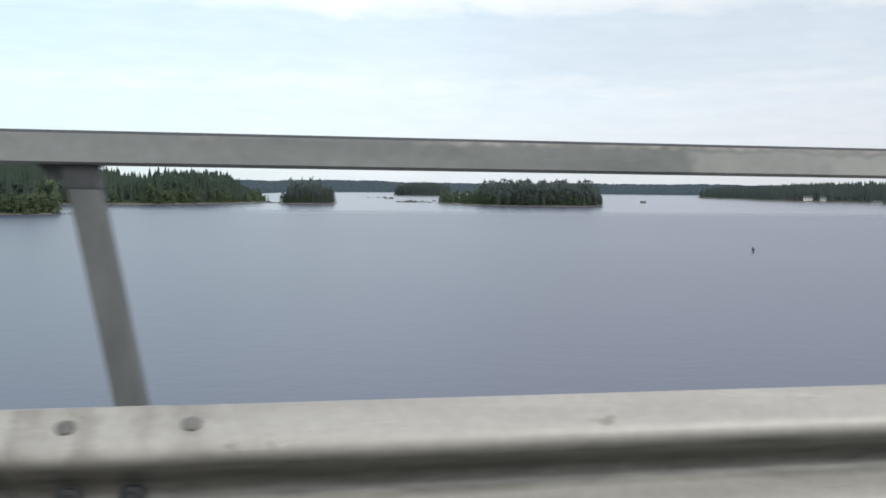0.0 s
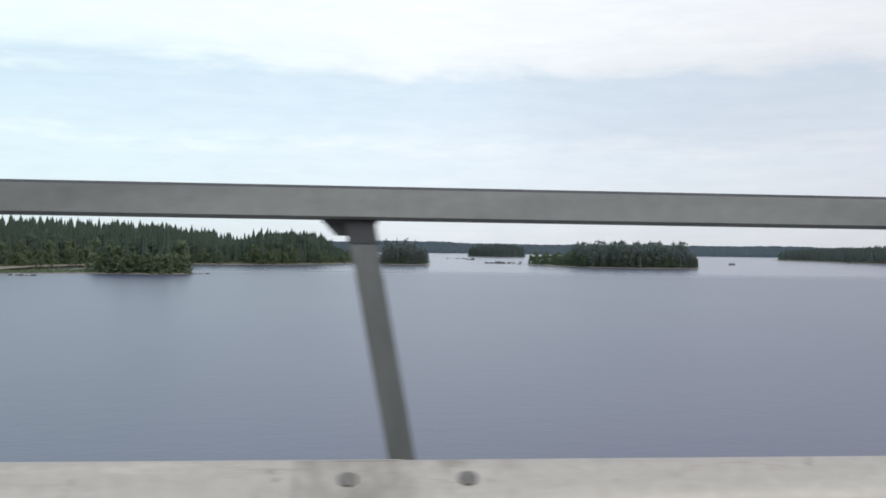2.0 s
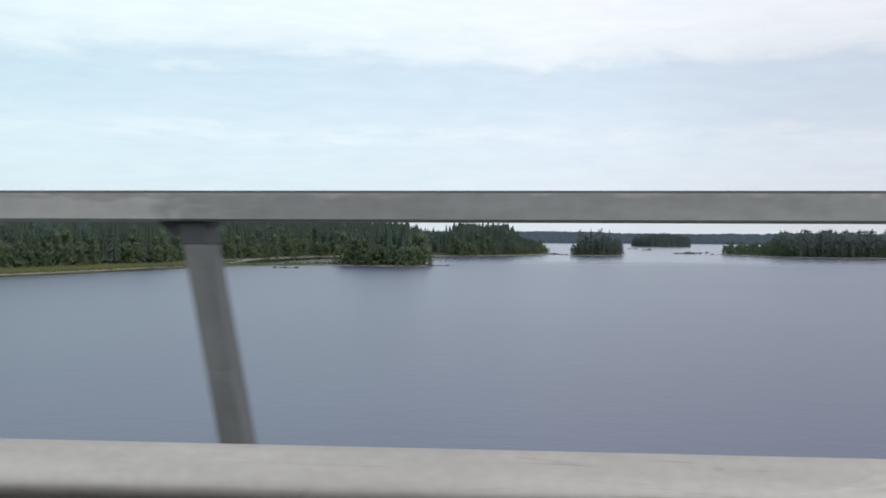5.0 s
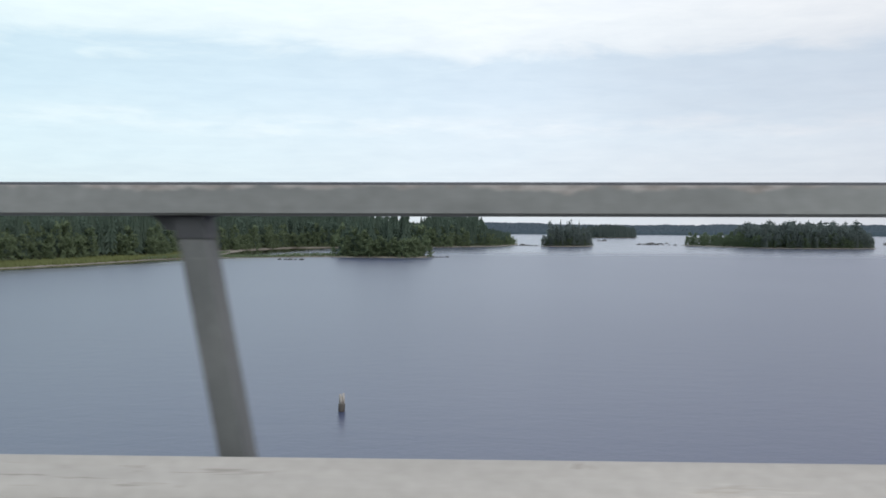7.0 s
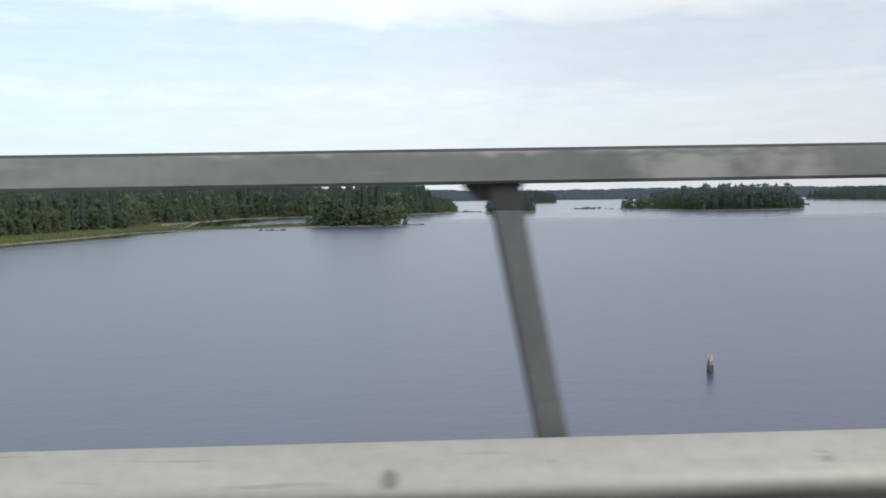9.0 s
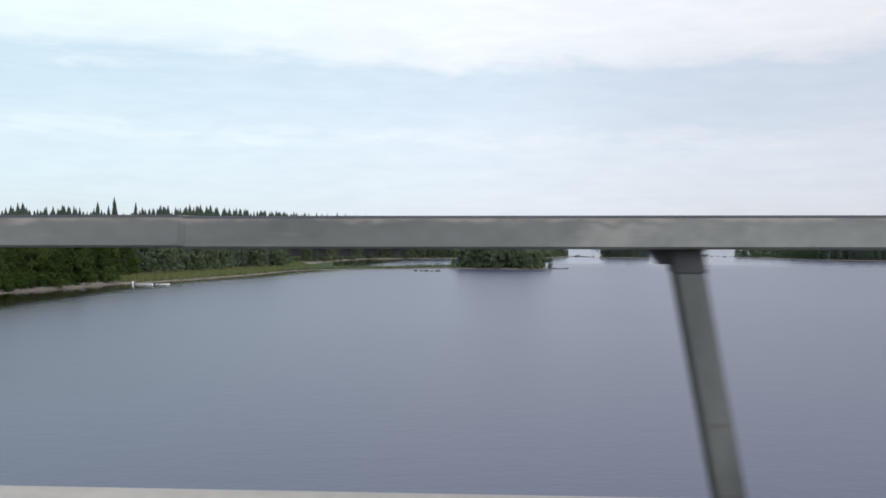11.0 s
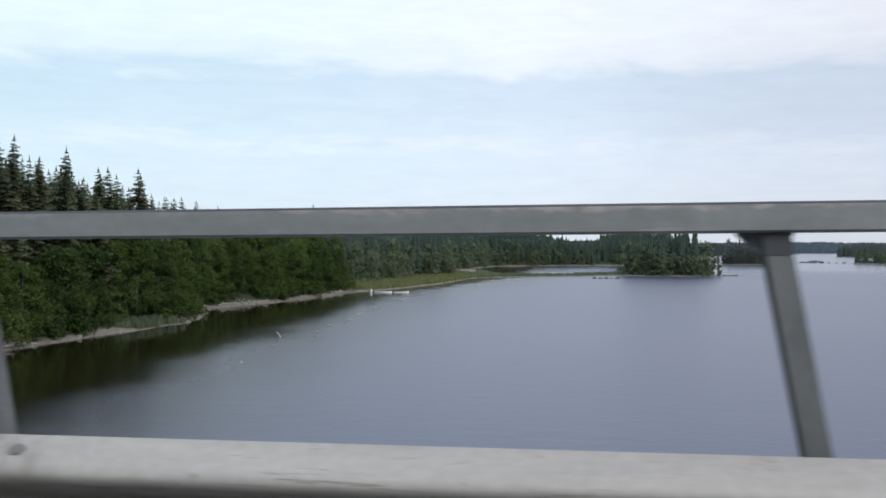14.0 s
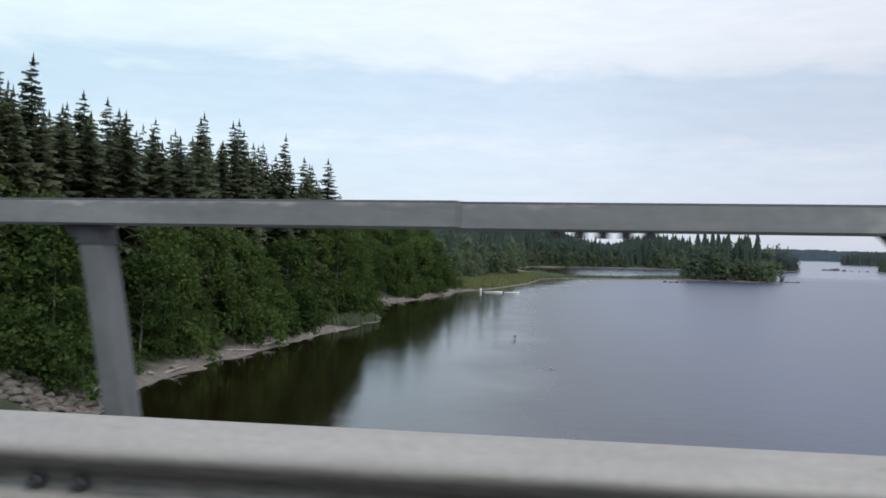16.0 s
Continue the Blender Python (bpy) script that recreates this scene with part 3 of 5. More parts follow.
def east_height(px, py):
    d = inside_distance(px, py, EAST_SHORE) + wave(px, py, 60, 51) * 5
    return WATER + np.where(d > 0, np.interp(d, [0, 10, 60, 200, 500], [0.3, 1.8, 5, 12, 22]), np.maximum(d * 0.1, -2.5))


terrain("ground_east", steps((600, 900, 12), (930, 2600, 60)), steps((220, 1000, 40), (1000, 2200, 12), (2240, 2600, 60)), east_height, "wooded far shore with a few houses", "ground")


# ---------------------------------------------------------------- trees
def spruce_crown(h, radius, levels, per, sprays, seed, full=0.42):
    """Whorls of drooping boughs, each with side sprays, as triangles."""
    rng = random.Random(seed)
    v, f = [], []
    for i in range(levels):
        k = i / (levels - 1)
        z = h * (0.06 + 0.925 * k ** 0.9)
        reach = radius * ((1 - k) ** 0.64 * (0.62 + 0.38 * min(1, k * 6)) * 0.94 + 0.04) * rng.uniform(0.78, 1.12)
        count = max(5, round(per * (1 - 0.45 * k)))
        turn0 = rng.uniform(0, 6.28)
        for j in range(count):
            a = turn0 + 2 * math.pi * j / count + rng.uniform(-0.3, 0.3)
            r = reach * rng.choice((0.6, 0.85, 0.95, 1.0, 1.2)) * rng.uniform(0.85, 1.1)
            c, s = math.cos(a), math.sin(a)
            z0 = z + rng.uniform(-1.1, 1.1) * (1 - 0.75 * k) * h / levels
            drop = (0.42 - 0.38 * k + rng.uniform(-0.14, 0.14)) * r
            w = full * r + 0.14
            for m in range(sprays):
                q0, q1 = m / sprays * 0.9, min(1.0, (m + 1.5) / sprays)
                r0, r1 = r * q0, r * q1
                za, zb = z0 - drop * q0 ** 0.8, z0 - drop * q1 ** 0.9 + 0.05 * r * q1
                for sgn in (-1, 1):
                    d = w * (1.15 - 0.55 * q0) * rng.uniform(0.7, 1.2) * sgn
                    n = len(v)
                    v += [(c * r0, s * r0, za), (c * r1, s * r1, zb),
                          (c * (r0 + r1) * 0.55 - s * d, s * (r0 + r1) * 0.55 + c * d, (za + zb) / 2 - abs(d) * rng.uniform(0.35, 0.75))]
                    f.append((n, n + 1, n + 2))
    n = len(v)
    v += [(-0.14, 0, h * 0.965), (0.14, 0, h * 0.965), (0, 0, h * 1.015), (0, -0.14, h * 0.965), (0, 0.14, h * 0.965)]
    f += [(n, n + 1, n + 2), (n + 3, n + 4, n + 2)]
    return np.array(v), np.array(f)


def tier_crown(h, radius, tiers, points, seed):
    """A far conifer: overlapping ragged skirts of boughs up to a pointed top."""
    rng = random.Random(seed)
    v, f = [], []
    for i in range(tiers):
        k = i / tiers
        low, top = h * (0.05 + 0.9 * k), h * min(1.0, 0.05 + 0.9 * k + 1.9 / tiers)
        r = radius * (1 - k) ** 0.8 * rng.uniform(0.85, 1.12) + 0.3
        n, turn = len(v), rng.uniform(0, 6.28)
        v.append((0, 0, top))
        for j in range(points):
            a = turn + 2 * math.pi * j / points
            q = r * rng.uniform(0.8, 1.25)
            b = a + math.pi / points
            v += [(math.cos(a) * q, math.sin(a) * q, low - 0.25 * q + rng.uniform(-0.3, 0.3)), (math.cos(b) * r * 0.5, math.sin(b) * r * 0.5, low + 0.25 * r)]
        m = 2 * points
        f += [(n, n + 1 + j, n + 1 + (j + 1) % m) for j in range(m)]
    return np.array(v), np.array(f)


def leafy_crown(h, radius, clumps, leaves, leaf, seed, low_part=0.22):
    """Clumps of small leaves round an uneven crown, as triangles."""
    rng = np.random.default_rng(seed)
    v, f = [], []
    lobes = [(rng.uniform(0, 6.28), rng.uniform(low_part + 0.1, 0.92), rng.uniform(0.8, 1.25)) for _ in range(5)]
    for i in range(clumps):
        k = rng.uniform(low_part, 1.0)
        a = rng.uniform(0, 6.28)
        shape = radius * math.sin(math.pi * min(1, 0.16 + 0.84 * (1 - (k - low_part) / (1 - low_part)) ** 0.75) * 0.5 + 0.05)
        for la, lk, ls in lobes:
            if abs(k - lk) < 0.18 and math.cos(a - la) > 0.4:
                shape *= ls
        r = shape * rng.uniform(0.45, 1.0) ** 0.5
        c = np.array([math.cos(a) * r, math.sin(a) * r, h * k])
        size = radius * rng.uniform(0.22, 0.4)
        for _ in range(leaves):
            p = c + rng.normal(0, 0.45, 3) * size
            n1 = rng.normal(0, 1, 3)
            n1 /= np.linalg.norm(n1)
            n2 = np.cross(n1, rng.normal(0, 1, 3))
            n2 /= np.linalg.norm(n2)
            s = leaf * rng.uniform(0.6, 1.3)
            m = len(v)
            v += [tuple(p - n1 * s * 0.75 - n2 * s * 0.25), tuple(p + n2 * s * 0.85), tuple(p + n1 * s * 0.75 - n2 * s * 0.25)]
            f.append((m, m + 1, m + 2))
    return np.array(v), np.array(f)


def trunk_data(h, r, seed, limbs=0, reach=1.0):
    rng = random.Random(seed)
    pts = [(rng.uniform(-1, 1) * 0.02 * h * k, rng.uniform(-1, 1) * 0.02 * h * k, h * k - (0.4 if k == 0 else 0)) for k in (0, 0.15, 0.4, 0.7, 0.97)]
    parts = [tube(pts, [r * 1.25, r, r * 0.75, r * 0.42, r * 0.08], 7)]
    for i in range(limbs):
        k, a = rng.uniform(0.3, 0.75), rng.uniform(0, 6.28)
        base = Vector((pts[2][0], pts[2][1], h * k))
        out = Vector((math.cos(a), math.sin(a), 0.8)) * reach * rng.uniform(0.5, 0.85)
        parts.append(tube([base, base + out * 0.5 + Vector((0, 0, 0.1)), base + out], [r * 0.4, r * 0.25, r * 0.06], 5))
    return joined(*parts)


def tree_kind(name, crown, trunk, crown_mat, bark, label, category, group):
    """The first tree of a kind, out of which the others are copied."""
    root = empty(name, Matrix(), label, category, group)
    part("crown", big_mesh(name + "_crown", crown[0], crown[1], crown_mat), root)
    part("trunk", mesh_of(name + "_trunk", trunk[0], trunk[1], bark, True), root)
    return root


SPRUCES = [tree_kind("spruce_tree", spruce_crown(h, r, lv, per, 6, sd, 0.3), trunk_data(h, 0.2, sd), SPRUCE, BARK,
                     lab, "spruce", "spruces along the shore")
           for h, r, lv, per, sd, lab in ((22, 3.3, 44, 12, 1, "tall dark green spruce in the shore wood"), (20, 3.7, 40, 13, 2, "broad dark green spruce in the shore wood"),
                                          (23, 3.0, 46, 11, 3, "slender tall spruce with a thin spire"), (18, 3.2, 37, 12, 4, "younger dark green spruce in the wood"))]
BROADLEAFS = [tree_kind("birch_tree", leafy_crown(h, r, c, 74, lf, sd, 0.14), trunk_data(h * 0.92, 0.13, sd, 7, r), BIRCH, BIRCH_BARK,
                        lab, "broadleaf tree", "broadleaf trees along the shore")
              for h, r, c, lf, sd, lab in ((12, 3.0, 84, 0.24, 11, "leafy green birch at the wood's edge"), (10, 2.8, 76, 0.23, 12, "dense green alder above the beach"),
                                           (14, 2.9, 88, 0.24, 13, "taller green birch among spruces"))]
BUSHES = [tree_kind("willow_bush", leafy_crown(h, r, c, 30, 0.26, sd, 0.02), trunk_data(h * 0.8, 0.06, sd, 5, r), BIRCH, BARK,
                    "low green willow bush on the beach", "bush", "bushes along the beach")
          for h, r, c, sd in ((4.2, 2.2, 36, 21), (3.0, 2.0, 30, 22))]

rng = np.random.default_rng(7)


def scatter(n, x0, x1, y0, y1, gap, accept, tries=14):
    """Up to n places in a box that keep a gap and that accept() likes."""
    out, cells = [], {}
    xs, ys = rng.uniform(x0, x1, n * tries), rng.uniform(y0, y1, n * tries)
    good = accept(xs, ys)
    for x, y in zip(xs[good].tolist(), ys[good].tolist()):
        c = (int(x // gap), int(y // gap))
        if any((x - a) ** 2 + (y - b) ** 2 < gap * gap for i in (-1, 0, 1) for j in (-1, 0, 1) for a, b in cells.get((c[0] + i, c[1] + j), ())):
            continue
        cells.setdefault(c, []).append((x, y))
        out.append((x, y))
        if len(out) >= n:
            break
    return out


def stature(x, y):
    """How tall the shore wood grows: its tops lie at a height over the lake that sinks northwards along the shore."""
    x, y = np.asarray(x, float), np.asarray(y, float)
    tops = np.interp(y, [55, 85, 112, 140, 200, 264, 284, 345], [25, 31, 34.5, 33, 28.3, 26, 20.5, 18.5])
    tops = np.minimum(tops, np.interp(y + 3.7 * (x + 345), [248, 270, 284], [32, 26, 18.5]))
    near = np.clip((tops - (mainland_height(x, y) - WATER)) / 24.5, 0.36, 1.3)
    return np.where((x < -300) & (y < 345), near, canopy(x, y))


def canopy(x, y):
    """How tall the wood north of the cape grows: it sinks towards a dip before the far knoll."""
    x, y = np.asarray(x, float), np.asarray(y, float)
    south = np.interp(x, [-400, -345], [29, 25])
    north = np.interp(x, [-330, -292, -268, -235, -212, -192, -180, -150, -138, -131, -100], [40, 38, 34, 26, 21.5, 22, 31, 31, 28, 17.5, 13])
    k = smooth_step(y, 600, 690)
    top = south * (1 - k) + north * k
    return np.clip((top - (mainland_height(x, y) - WATER)) / 22.5, 0.38, 1.08)


def plant(kinds, places, height, low, high, size=None):
    first = {}
    for x, y in places:
        proto = kinds[int(rng.integers(len(kinds)))]
        s = rng.uniform(low, high) * (float(size(x, y)) if size else 1.0)
        m = pose(x, y, float(height(np.array([x]), np.array([y]))[0]) - 0.05, rng.normal(0, 1.5), rng.normal(0, 1.5), rng.uniform(0, 360)) @ Matrix.Diagonal((s * rng.uniform(0.9, 1.3), s * rng.uniform(0.9, 1.3), s, 1))
        if proto not in first:
            proto.matrix_basis = m
            first[proto] = True
        else:
            made = copy_thing(proto, Matrix())
            made.matrix_basis = m


def inland(a, b):
    def accept(x, y):
        e = mainland_inland(x, y)[1]
        neck = (x > -266) & (x < -205) & (y > 425) & (y < 585)
        return (e > a) & (e < b) & (np.abs(y - CURVE * (x + 150) ** 2 / 2) > 15) & ~neck & ~((y < 77.5) & (x > -350))
    return accept


plant(BUSHES, scatter(120, -350, -298, 60, 345, 2.2, inland(1.1, 4.5)), mainland_height, 0.7, 1.2)
plant(BUSHES, [(-342 + 1.9 * i + 0.7 * math.sin(5 * i), 78.6 + 1.2 * math.sin(3 * i)) for i in range(9)], mainland_height, 0.9, 1.3)
plant(BROADLEAFS, scatter(210, -365, -303, 50, 345, 3.3, inland(4, 20)), mainland_height, 0.75, 1.2)
plant(SPRUCES, scatter(400, -372, -308, 52, 335, 2.8, inland(8, 31), 22), mainland_height, 0.83, 1.03, stature)


def wood(name, templates, places, height, low, high, label, material, wide=1.0, rim=None, spires=0.0):
    """Many far trees as one mesh; rim: how the size falls off towards the edge; spires: the share of slender taller ones."""
    vs, fs, n = [], [], 0
    px, py = np.array([p[0] for p in places]), np.array([p[1] for p in places])
    pz = height(px, py)
    fall = rim(px, py) if rim else np.ones(len(px))
    for x, y, z, fo in zip(px, py, pz, fall):
        v, f = templates[int(rng.integers(len(templates)))]
        s, a, w = rng.uniform(low, high) * fo, rng.uniform(0, 6.28), rng.uniform(0.85, 1.2) * wide
        if spires and rng.uniform() < spires:
            s, w = s * rng.uniform(1.1, 1.25), w * 0.8
        c, sn = math.cos(a) * s * w, math.sin(a) * s * w
        vs.append(np.stack([v[:, 0] * c - v[:, 1] * sn + x, v[:, 0] * sn + v[:, 1] * c + y, v[:, 2] * s + z - 0.2], 1))
        fs.append(f + n)
        n += len(v)
    ob = new(name, big_mesh(name, np.concatenate(vs), np.concatenate(fs), material))
    return tagged(ob, label, "trees", kind="stuff")


MID_SPRUCE = [tier_crown(h, r, 9, 7, sd) for h, r, sd in ((21, 2.9, 61), (18, 2.8, 62), (23, 2.7, 63), (16, 2.6, 67))]
LOW_SPRUCE = [tier_crown(h, r, 6, 5, sd) for h, r, sd in ((20, 2.9, 64), (16, 2.8, 65), (23, 2.7, 66))]
MID_LEAFY = [leafy_crown(h, r, 34, 12, 0.78, sd, 0.05) for h, r, sd in ((11, 3.4, 71), (9, 3.2, 72), (13, 3.3, 75))]
PINE = [leafy_crown(h, r, 38, 12, 0.78, sd, 0.12) for h, r, sd in ((17, 3.6, 76), (20, 3.4, 77), (14, 3.4, 78))]
BUSH_LEAFY = [leafy_crown(4.5, 2.8, 14, 7, 0.8, 73, 0.0), leafy_crown(3.2, 2.4, 12, 7, 0.7, 74, 0.0)]

wood("back_wood", [spruce_crown(h, r, 26, 8, 2, sd, 0.5) for h, r, sd in ((22, 3.4, 81), (19, 3.2, 82), (20, 3.3, 83))], scatter(300, -392, -316, 45, 345, 3.3, inland(22, 50), 20), mainland_height, 0.9, 1.18, "dark spruces behind the first rows of the shore wood", SPRUCE, 1.0, stature)


wood("shore_wood_spruces", MID_SPRUCE + PINE[:1], scatter(2400, -420, -100, 335, 1060, 3.3, inland(6, 46)), mainland_height, 0.86, 1.1, "dense dark spruce wood along the far mainland shore", HAZED_NEEDLES, 1.2, canopy, 0.03)
wood("shore_wood_leaves", MID_LEAFY, scatter(900, -420, -100, 335, 1050, 3.2, inland(1.5, 14)), mainland_height, 0.7, 1.15, "green birches and alders along the far mainland shore", HAZED_LEAVES, 1.0, lambda x, y: np.maximum(canopy(x, y), 0.6))
wood("hill_wood", LOW_SPRUCE, scatter(2800, -560, -100, 60, 1100, 4.8, inland(44, 150)), mainland_height, 0.88, 1.08, "dark spruce wood on the rising ground behind the shore", HAZED_NEEDLES, 1.3, stature, 0.02)


def on_poly(poly, a, b=1e9, x_from=-1e9, x_to=1e9, y_from=-1e9):
    def accept(x, y):
        d = inside_distance(x, y, poly)
        return (d > a) & (d < b) & (x > x_from) & (x < x_to) & (y > y_from)
    return accept


def rim_of(poly, least, reach):
    return lambda x, y: np.clip(least + (1 - least) * inside_distance(x, y, poly) / reach, least, 1)


def slope_down(x, y):
    """The point's trees sink towards its eastern tip."""
    return np.interp(x - 0.17 * (y - 500), [-203, -197, -187, -182, -178, -170, -160], [0.7, 0.76, 0.75, 0.58, 0.4, 0.25, 0.14]) * rim_of(MAINLAND, 0.62, 12)(x, y)


wood("spit_wood", PINE, scatter(120, -206, -150, 472, 552, 3.2, on_poly(MAINLAND, 4, 99, -202, -168, 472)), mainland_height, 0.85, 1.08, "rounded pines on the wooded point", HAZED_NEEDLES, 1.3, slope_down)
wood("spit_leaves", MID_LEAFY, scatter(130, -206, -150, 470, 552, 3.2, on_poly(MAINLAND, 3.0, 15, -204, -155, 470)), mainland_height, 0.8, 1.3, "leafy green trees crowding the wooded point", HAZED_LEAVES, 1.0, slope_down)
islet_h, long_h, far_h = island_height(ISLET, 2.5, 21), island_height(LONG_ISLAND, 2.2, 31), island_height(FAR_ISLAND, 6, 41)
wood("islet_pines", PINE, scatter(70, -84, -26, 874, 926, 4.0, on_poly(ISLET, 2.5)), islet_h, 0.72, 0.98, "rounded pines crowding a small islet", HAZED_SHORE_WOOD, 1.1, rim_of(ISLET, 0.55, 10))
wood("islet_wood", MID_SPRUCE, scatter(45, -84, -26, 874, 926, 3.2, on_poly(ISLET, 2.5)), islet_h, 0.74, 0.95, "spruces crowding a small islet", HAZED_SHORE_WOOD, 0.95, rim_of(ISLET, 0.6, 10), 0.15)
wood("islet_tall_pines", PINE[:2], [(-71, 899), (-51.5, 902)], islet_h, 1.3, 1.36, "two tall round-headed pines over the islet's canopy", HAZED_SHORE_WOOD, 0.75)
wood("islet_tall_spruce", MID_SPRUCE[:1], [(-61, 901)], islet_h, 1.16, 1.2, "slender spruce over the islet's canopy", HAZED_SHORE_WOOD, 0.7)
wood("islet_leaves", MID_LEAFY, scatter(60, -84, -26, 874, 926, 3.0, on_poly(ISLET, 3.0, 10)), islet_h, 0.5, 0.85, "leafy trees round the rim of a small islet", HAZED_LEAVES, 1.0, rim_of(ISLET, 0.5, 7))
wood("island_pines", PINE, scatter(240, 110, 226, 834, 936, 4.6, on_poly(LONG_ISLAND, 2.5, x_from=111)), long_h, 0.85, 1.15, "rounded pines on the long low island", HAZED_SHORE_WOOD, 1.1, rim_of(LONG_ISLAND, 0.5, 12))
wood("island_wood", MID_SPRUCE, scatter(110, 112, 226, 834, 936, 3.8, on_poly(LONG_ISLAND, 3, x_from=112)), long_h, 0.78, 0.95, "spruces on the long low island", HAZED_SHORE_WOOD, 1.2, rim_of(LONG_ISLAND, 0.5, 14))
wood("island_leaves", MID_LEAFY, scatter(170, 108, 226, 834, 936, 3.3, on_poly(LONG_ISLAND, 3.0, 15, x_from=108)), long_h, 0.6, 1.0, "leafy trees round the long low island", HAZED_LEAVES, 1.0, rim_of(LONG_ISLAND, 0.55, 9))
wood("island_bushes", MID_LEAFY + BUSH_LEAFY, scatter(80, 66, 118, 850, 1014, 3.8, on_poly(LONG_ISLAND, 2.5, 60, x_to=116)), long_h, 0.6, 1.0, "bushes on the low end of the long island", HAZED_LEAVES)
wood("far_island_wood", LOW_SPRUCE, scatter(420, 60, 200, 2080, 2245, 5.0, on_poly(FAR_ISLAND, 4)), far_h, 0.95, 1.2, "dark wood on a far island", HAZED_SHORE_WOOD, 1.5)
wood("lee_island_wood", LOW_SPRUCE, scatter(420, 370, 520, 1960, 2085, 5.0, on_poly(LEE_ISLAND, 4)), island_height(LEE_ISLAND, 6, 44), 0.95, 1.2, "dark wood on an island behind the long one", HAZED_SHORE_WOOD, 1.5)
wood("east_wood", LOW_SPRUCE, scatter(2600, 640, 1150, 900, 2250, 6.5, on_poly(EAST_SHORE, 10, 240)), east_height, 0.85, 1.15, "dark wood on the far eastern shore", HAZED_SHORE_WOOD, 1.6)

# far hills all along the horizon
def ridge_height(px, py):
    far = np.hypot(px + 150, py)
    return WATER + np.interp(far, [3950, 4000, 4014, 4200, 4500, 4800], [-3, 0.5, 12, 30, 47, 44]) + wave(px, py, 1500, 91) * 9 * smooth_step(far, 4000, 4400)


angles = np.radians(np.arange(-60, 60.05, 0.11))
ranges = np.concatenate([[3950, 4000, 4008], np.arange(4030, 4560, 24), [4650]])
ga, gr = np.meshgrid(angles, ranges)
hx, hy = gr * np.sin(ga) - 150, gr * np.cos(ga)
hz = ridge_height(hx, hy) + rng.uniform(-3.5, 5.5, hx.shape) * smooth_step(gr, 3995, 4020)
hv = np.stack([hx.ravel(), hy.ravel(), hz.ravel()], 1)
wid = len(angles)
hi = (np.arange(len(ranges) - 1)[:, None] * wid + np.arange(wid - 1)[None]).ravel()
hills = new("backdrop_hills", big_mesh("backdrop_hills", hv, np.stack([hi, hi + 1, hi + wid + 1, hi + wid], 1), HAZED_HILL_WOOD, False))
tagged(hills, "long low wooded hills along the horizon", "hills", kind="structure")


# ---------------------------------------------------------------- the bridge
def ribbon(name, s0, s1, profile, material, step=4.0):
    """A profile of (side_way, height) drawn along the curved bridge."""
    n = int(round((s1 - s0) / step))
    v, f, w = [], [], len(profile)
    for i in range(n + 1):
        s = s0 + (s1 - s0) * i / n
        v += [tuple(on_bridge(s, a, b)) for a, b in profile]
    for i in range(n):
        for j in range(w):
            a, b = i * w + j, i * w + (j + 1) % w
            f.append((a, b, b + w, a + w))
    f += [tuple(range(w - 1, -1, -1)), tuple(range(n * w, n * w + w))]
    return mesh_of(name, v, f, material)


ROAD_END = -700
deck = new("bridge_deck", ribbon("bridge_deck", -352, 120, [(-7.2, -0.1), (2.6, -0.1), (2.6, -0.62), (1.4, -0.8), (0.4, -2.4), (-5.0, -2.4), (-6.0, -0.8), (-7.2, -0.62)], CONCRETE))
tagged(deck, "grey concrete bridge deck and box girder", "bridge", kind="structure")
road = new("road", ribbon("road", ROAD_END, 120, [(-6.6, -0.096), (1.55, -0.096), (1.55, 0.0), (-6.6, 0.0)], ASPHALT))
tagged(road, "dark grey asphalt road over the bridge", "road", kind="structure")
kerb = new("edge_beam", ribbon("edge_beam", -352, 120, [(1.554, -0.096), (2.72, -0.096), (2.72, -0.45), (2.76, -0.45), (2.76, 0.12), (1.554, 0.12)], CONCRETE))
tagged(kerb, "grey concrete edge beam under the railing", "edge beam", kind="structure")
for s in range(-320, 100, 48):
    base = on_bridge(s, 0, 0)
    m = bridge_pose(s, 0, 0, True)
    pv, pf = tube([(0, -2.3, WATER - base.z - 2.5), (0, -2.3, -2.36)], [0.95, 0.95], 16)
    pier = new("bridge_pier", mesh_of("bridge_pier", pv, pf, CONCRETE, True))
    pier.matrix_basis = m
    tagged(pier, "round grey concrete bridge pier in the water", "pier", "bridge piers", "structure")

# the railing: heights over the road and distances towards the lake
RAIL_FACE, RAIL_TOP, RAIL_LOW = 1.955, 1.203, 1.141
POST_SIDE, LEAN = 2.02, 0.19
railing = empty("bridge_railing", bridge_pose(-150, RAIL_FACE, 0), "grey steel bridge railing with corrugated guard beam", "railing")
railing_inv = railing.matrix_basis.inverted()


def c_post():
    """A leaning channel post with its open side back along the bridge, from the rail down to the edge beam."""
    w, d, t = 0.028, 0.042, 0.011
    outline = [(-w, -d), (w, -d), (w, d), (-w, d), (-w, d - t), (w - t, d - t), (w - t, -d + t), (-w, -d + t)]
    v = [(x - LEAN * (z - RAIL_TOP), y, z) for z in (0.125, 1.098) for x, y in outline]
    n = len(outline)
    f = [(i, (i + 1) % n, n + (i + 1) % n, n + i) for i in range(n)]
    f += [(7, 6, 1, 0), (6, 5, 2, 1), (5, 4, 3, 2), (n, n + 1, n + 6, n + 7), (n + 1, n + 2, n + 5, n + 6), (n + 2, n + 3, n + 4, n + 5)]
    return v, f


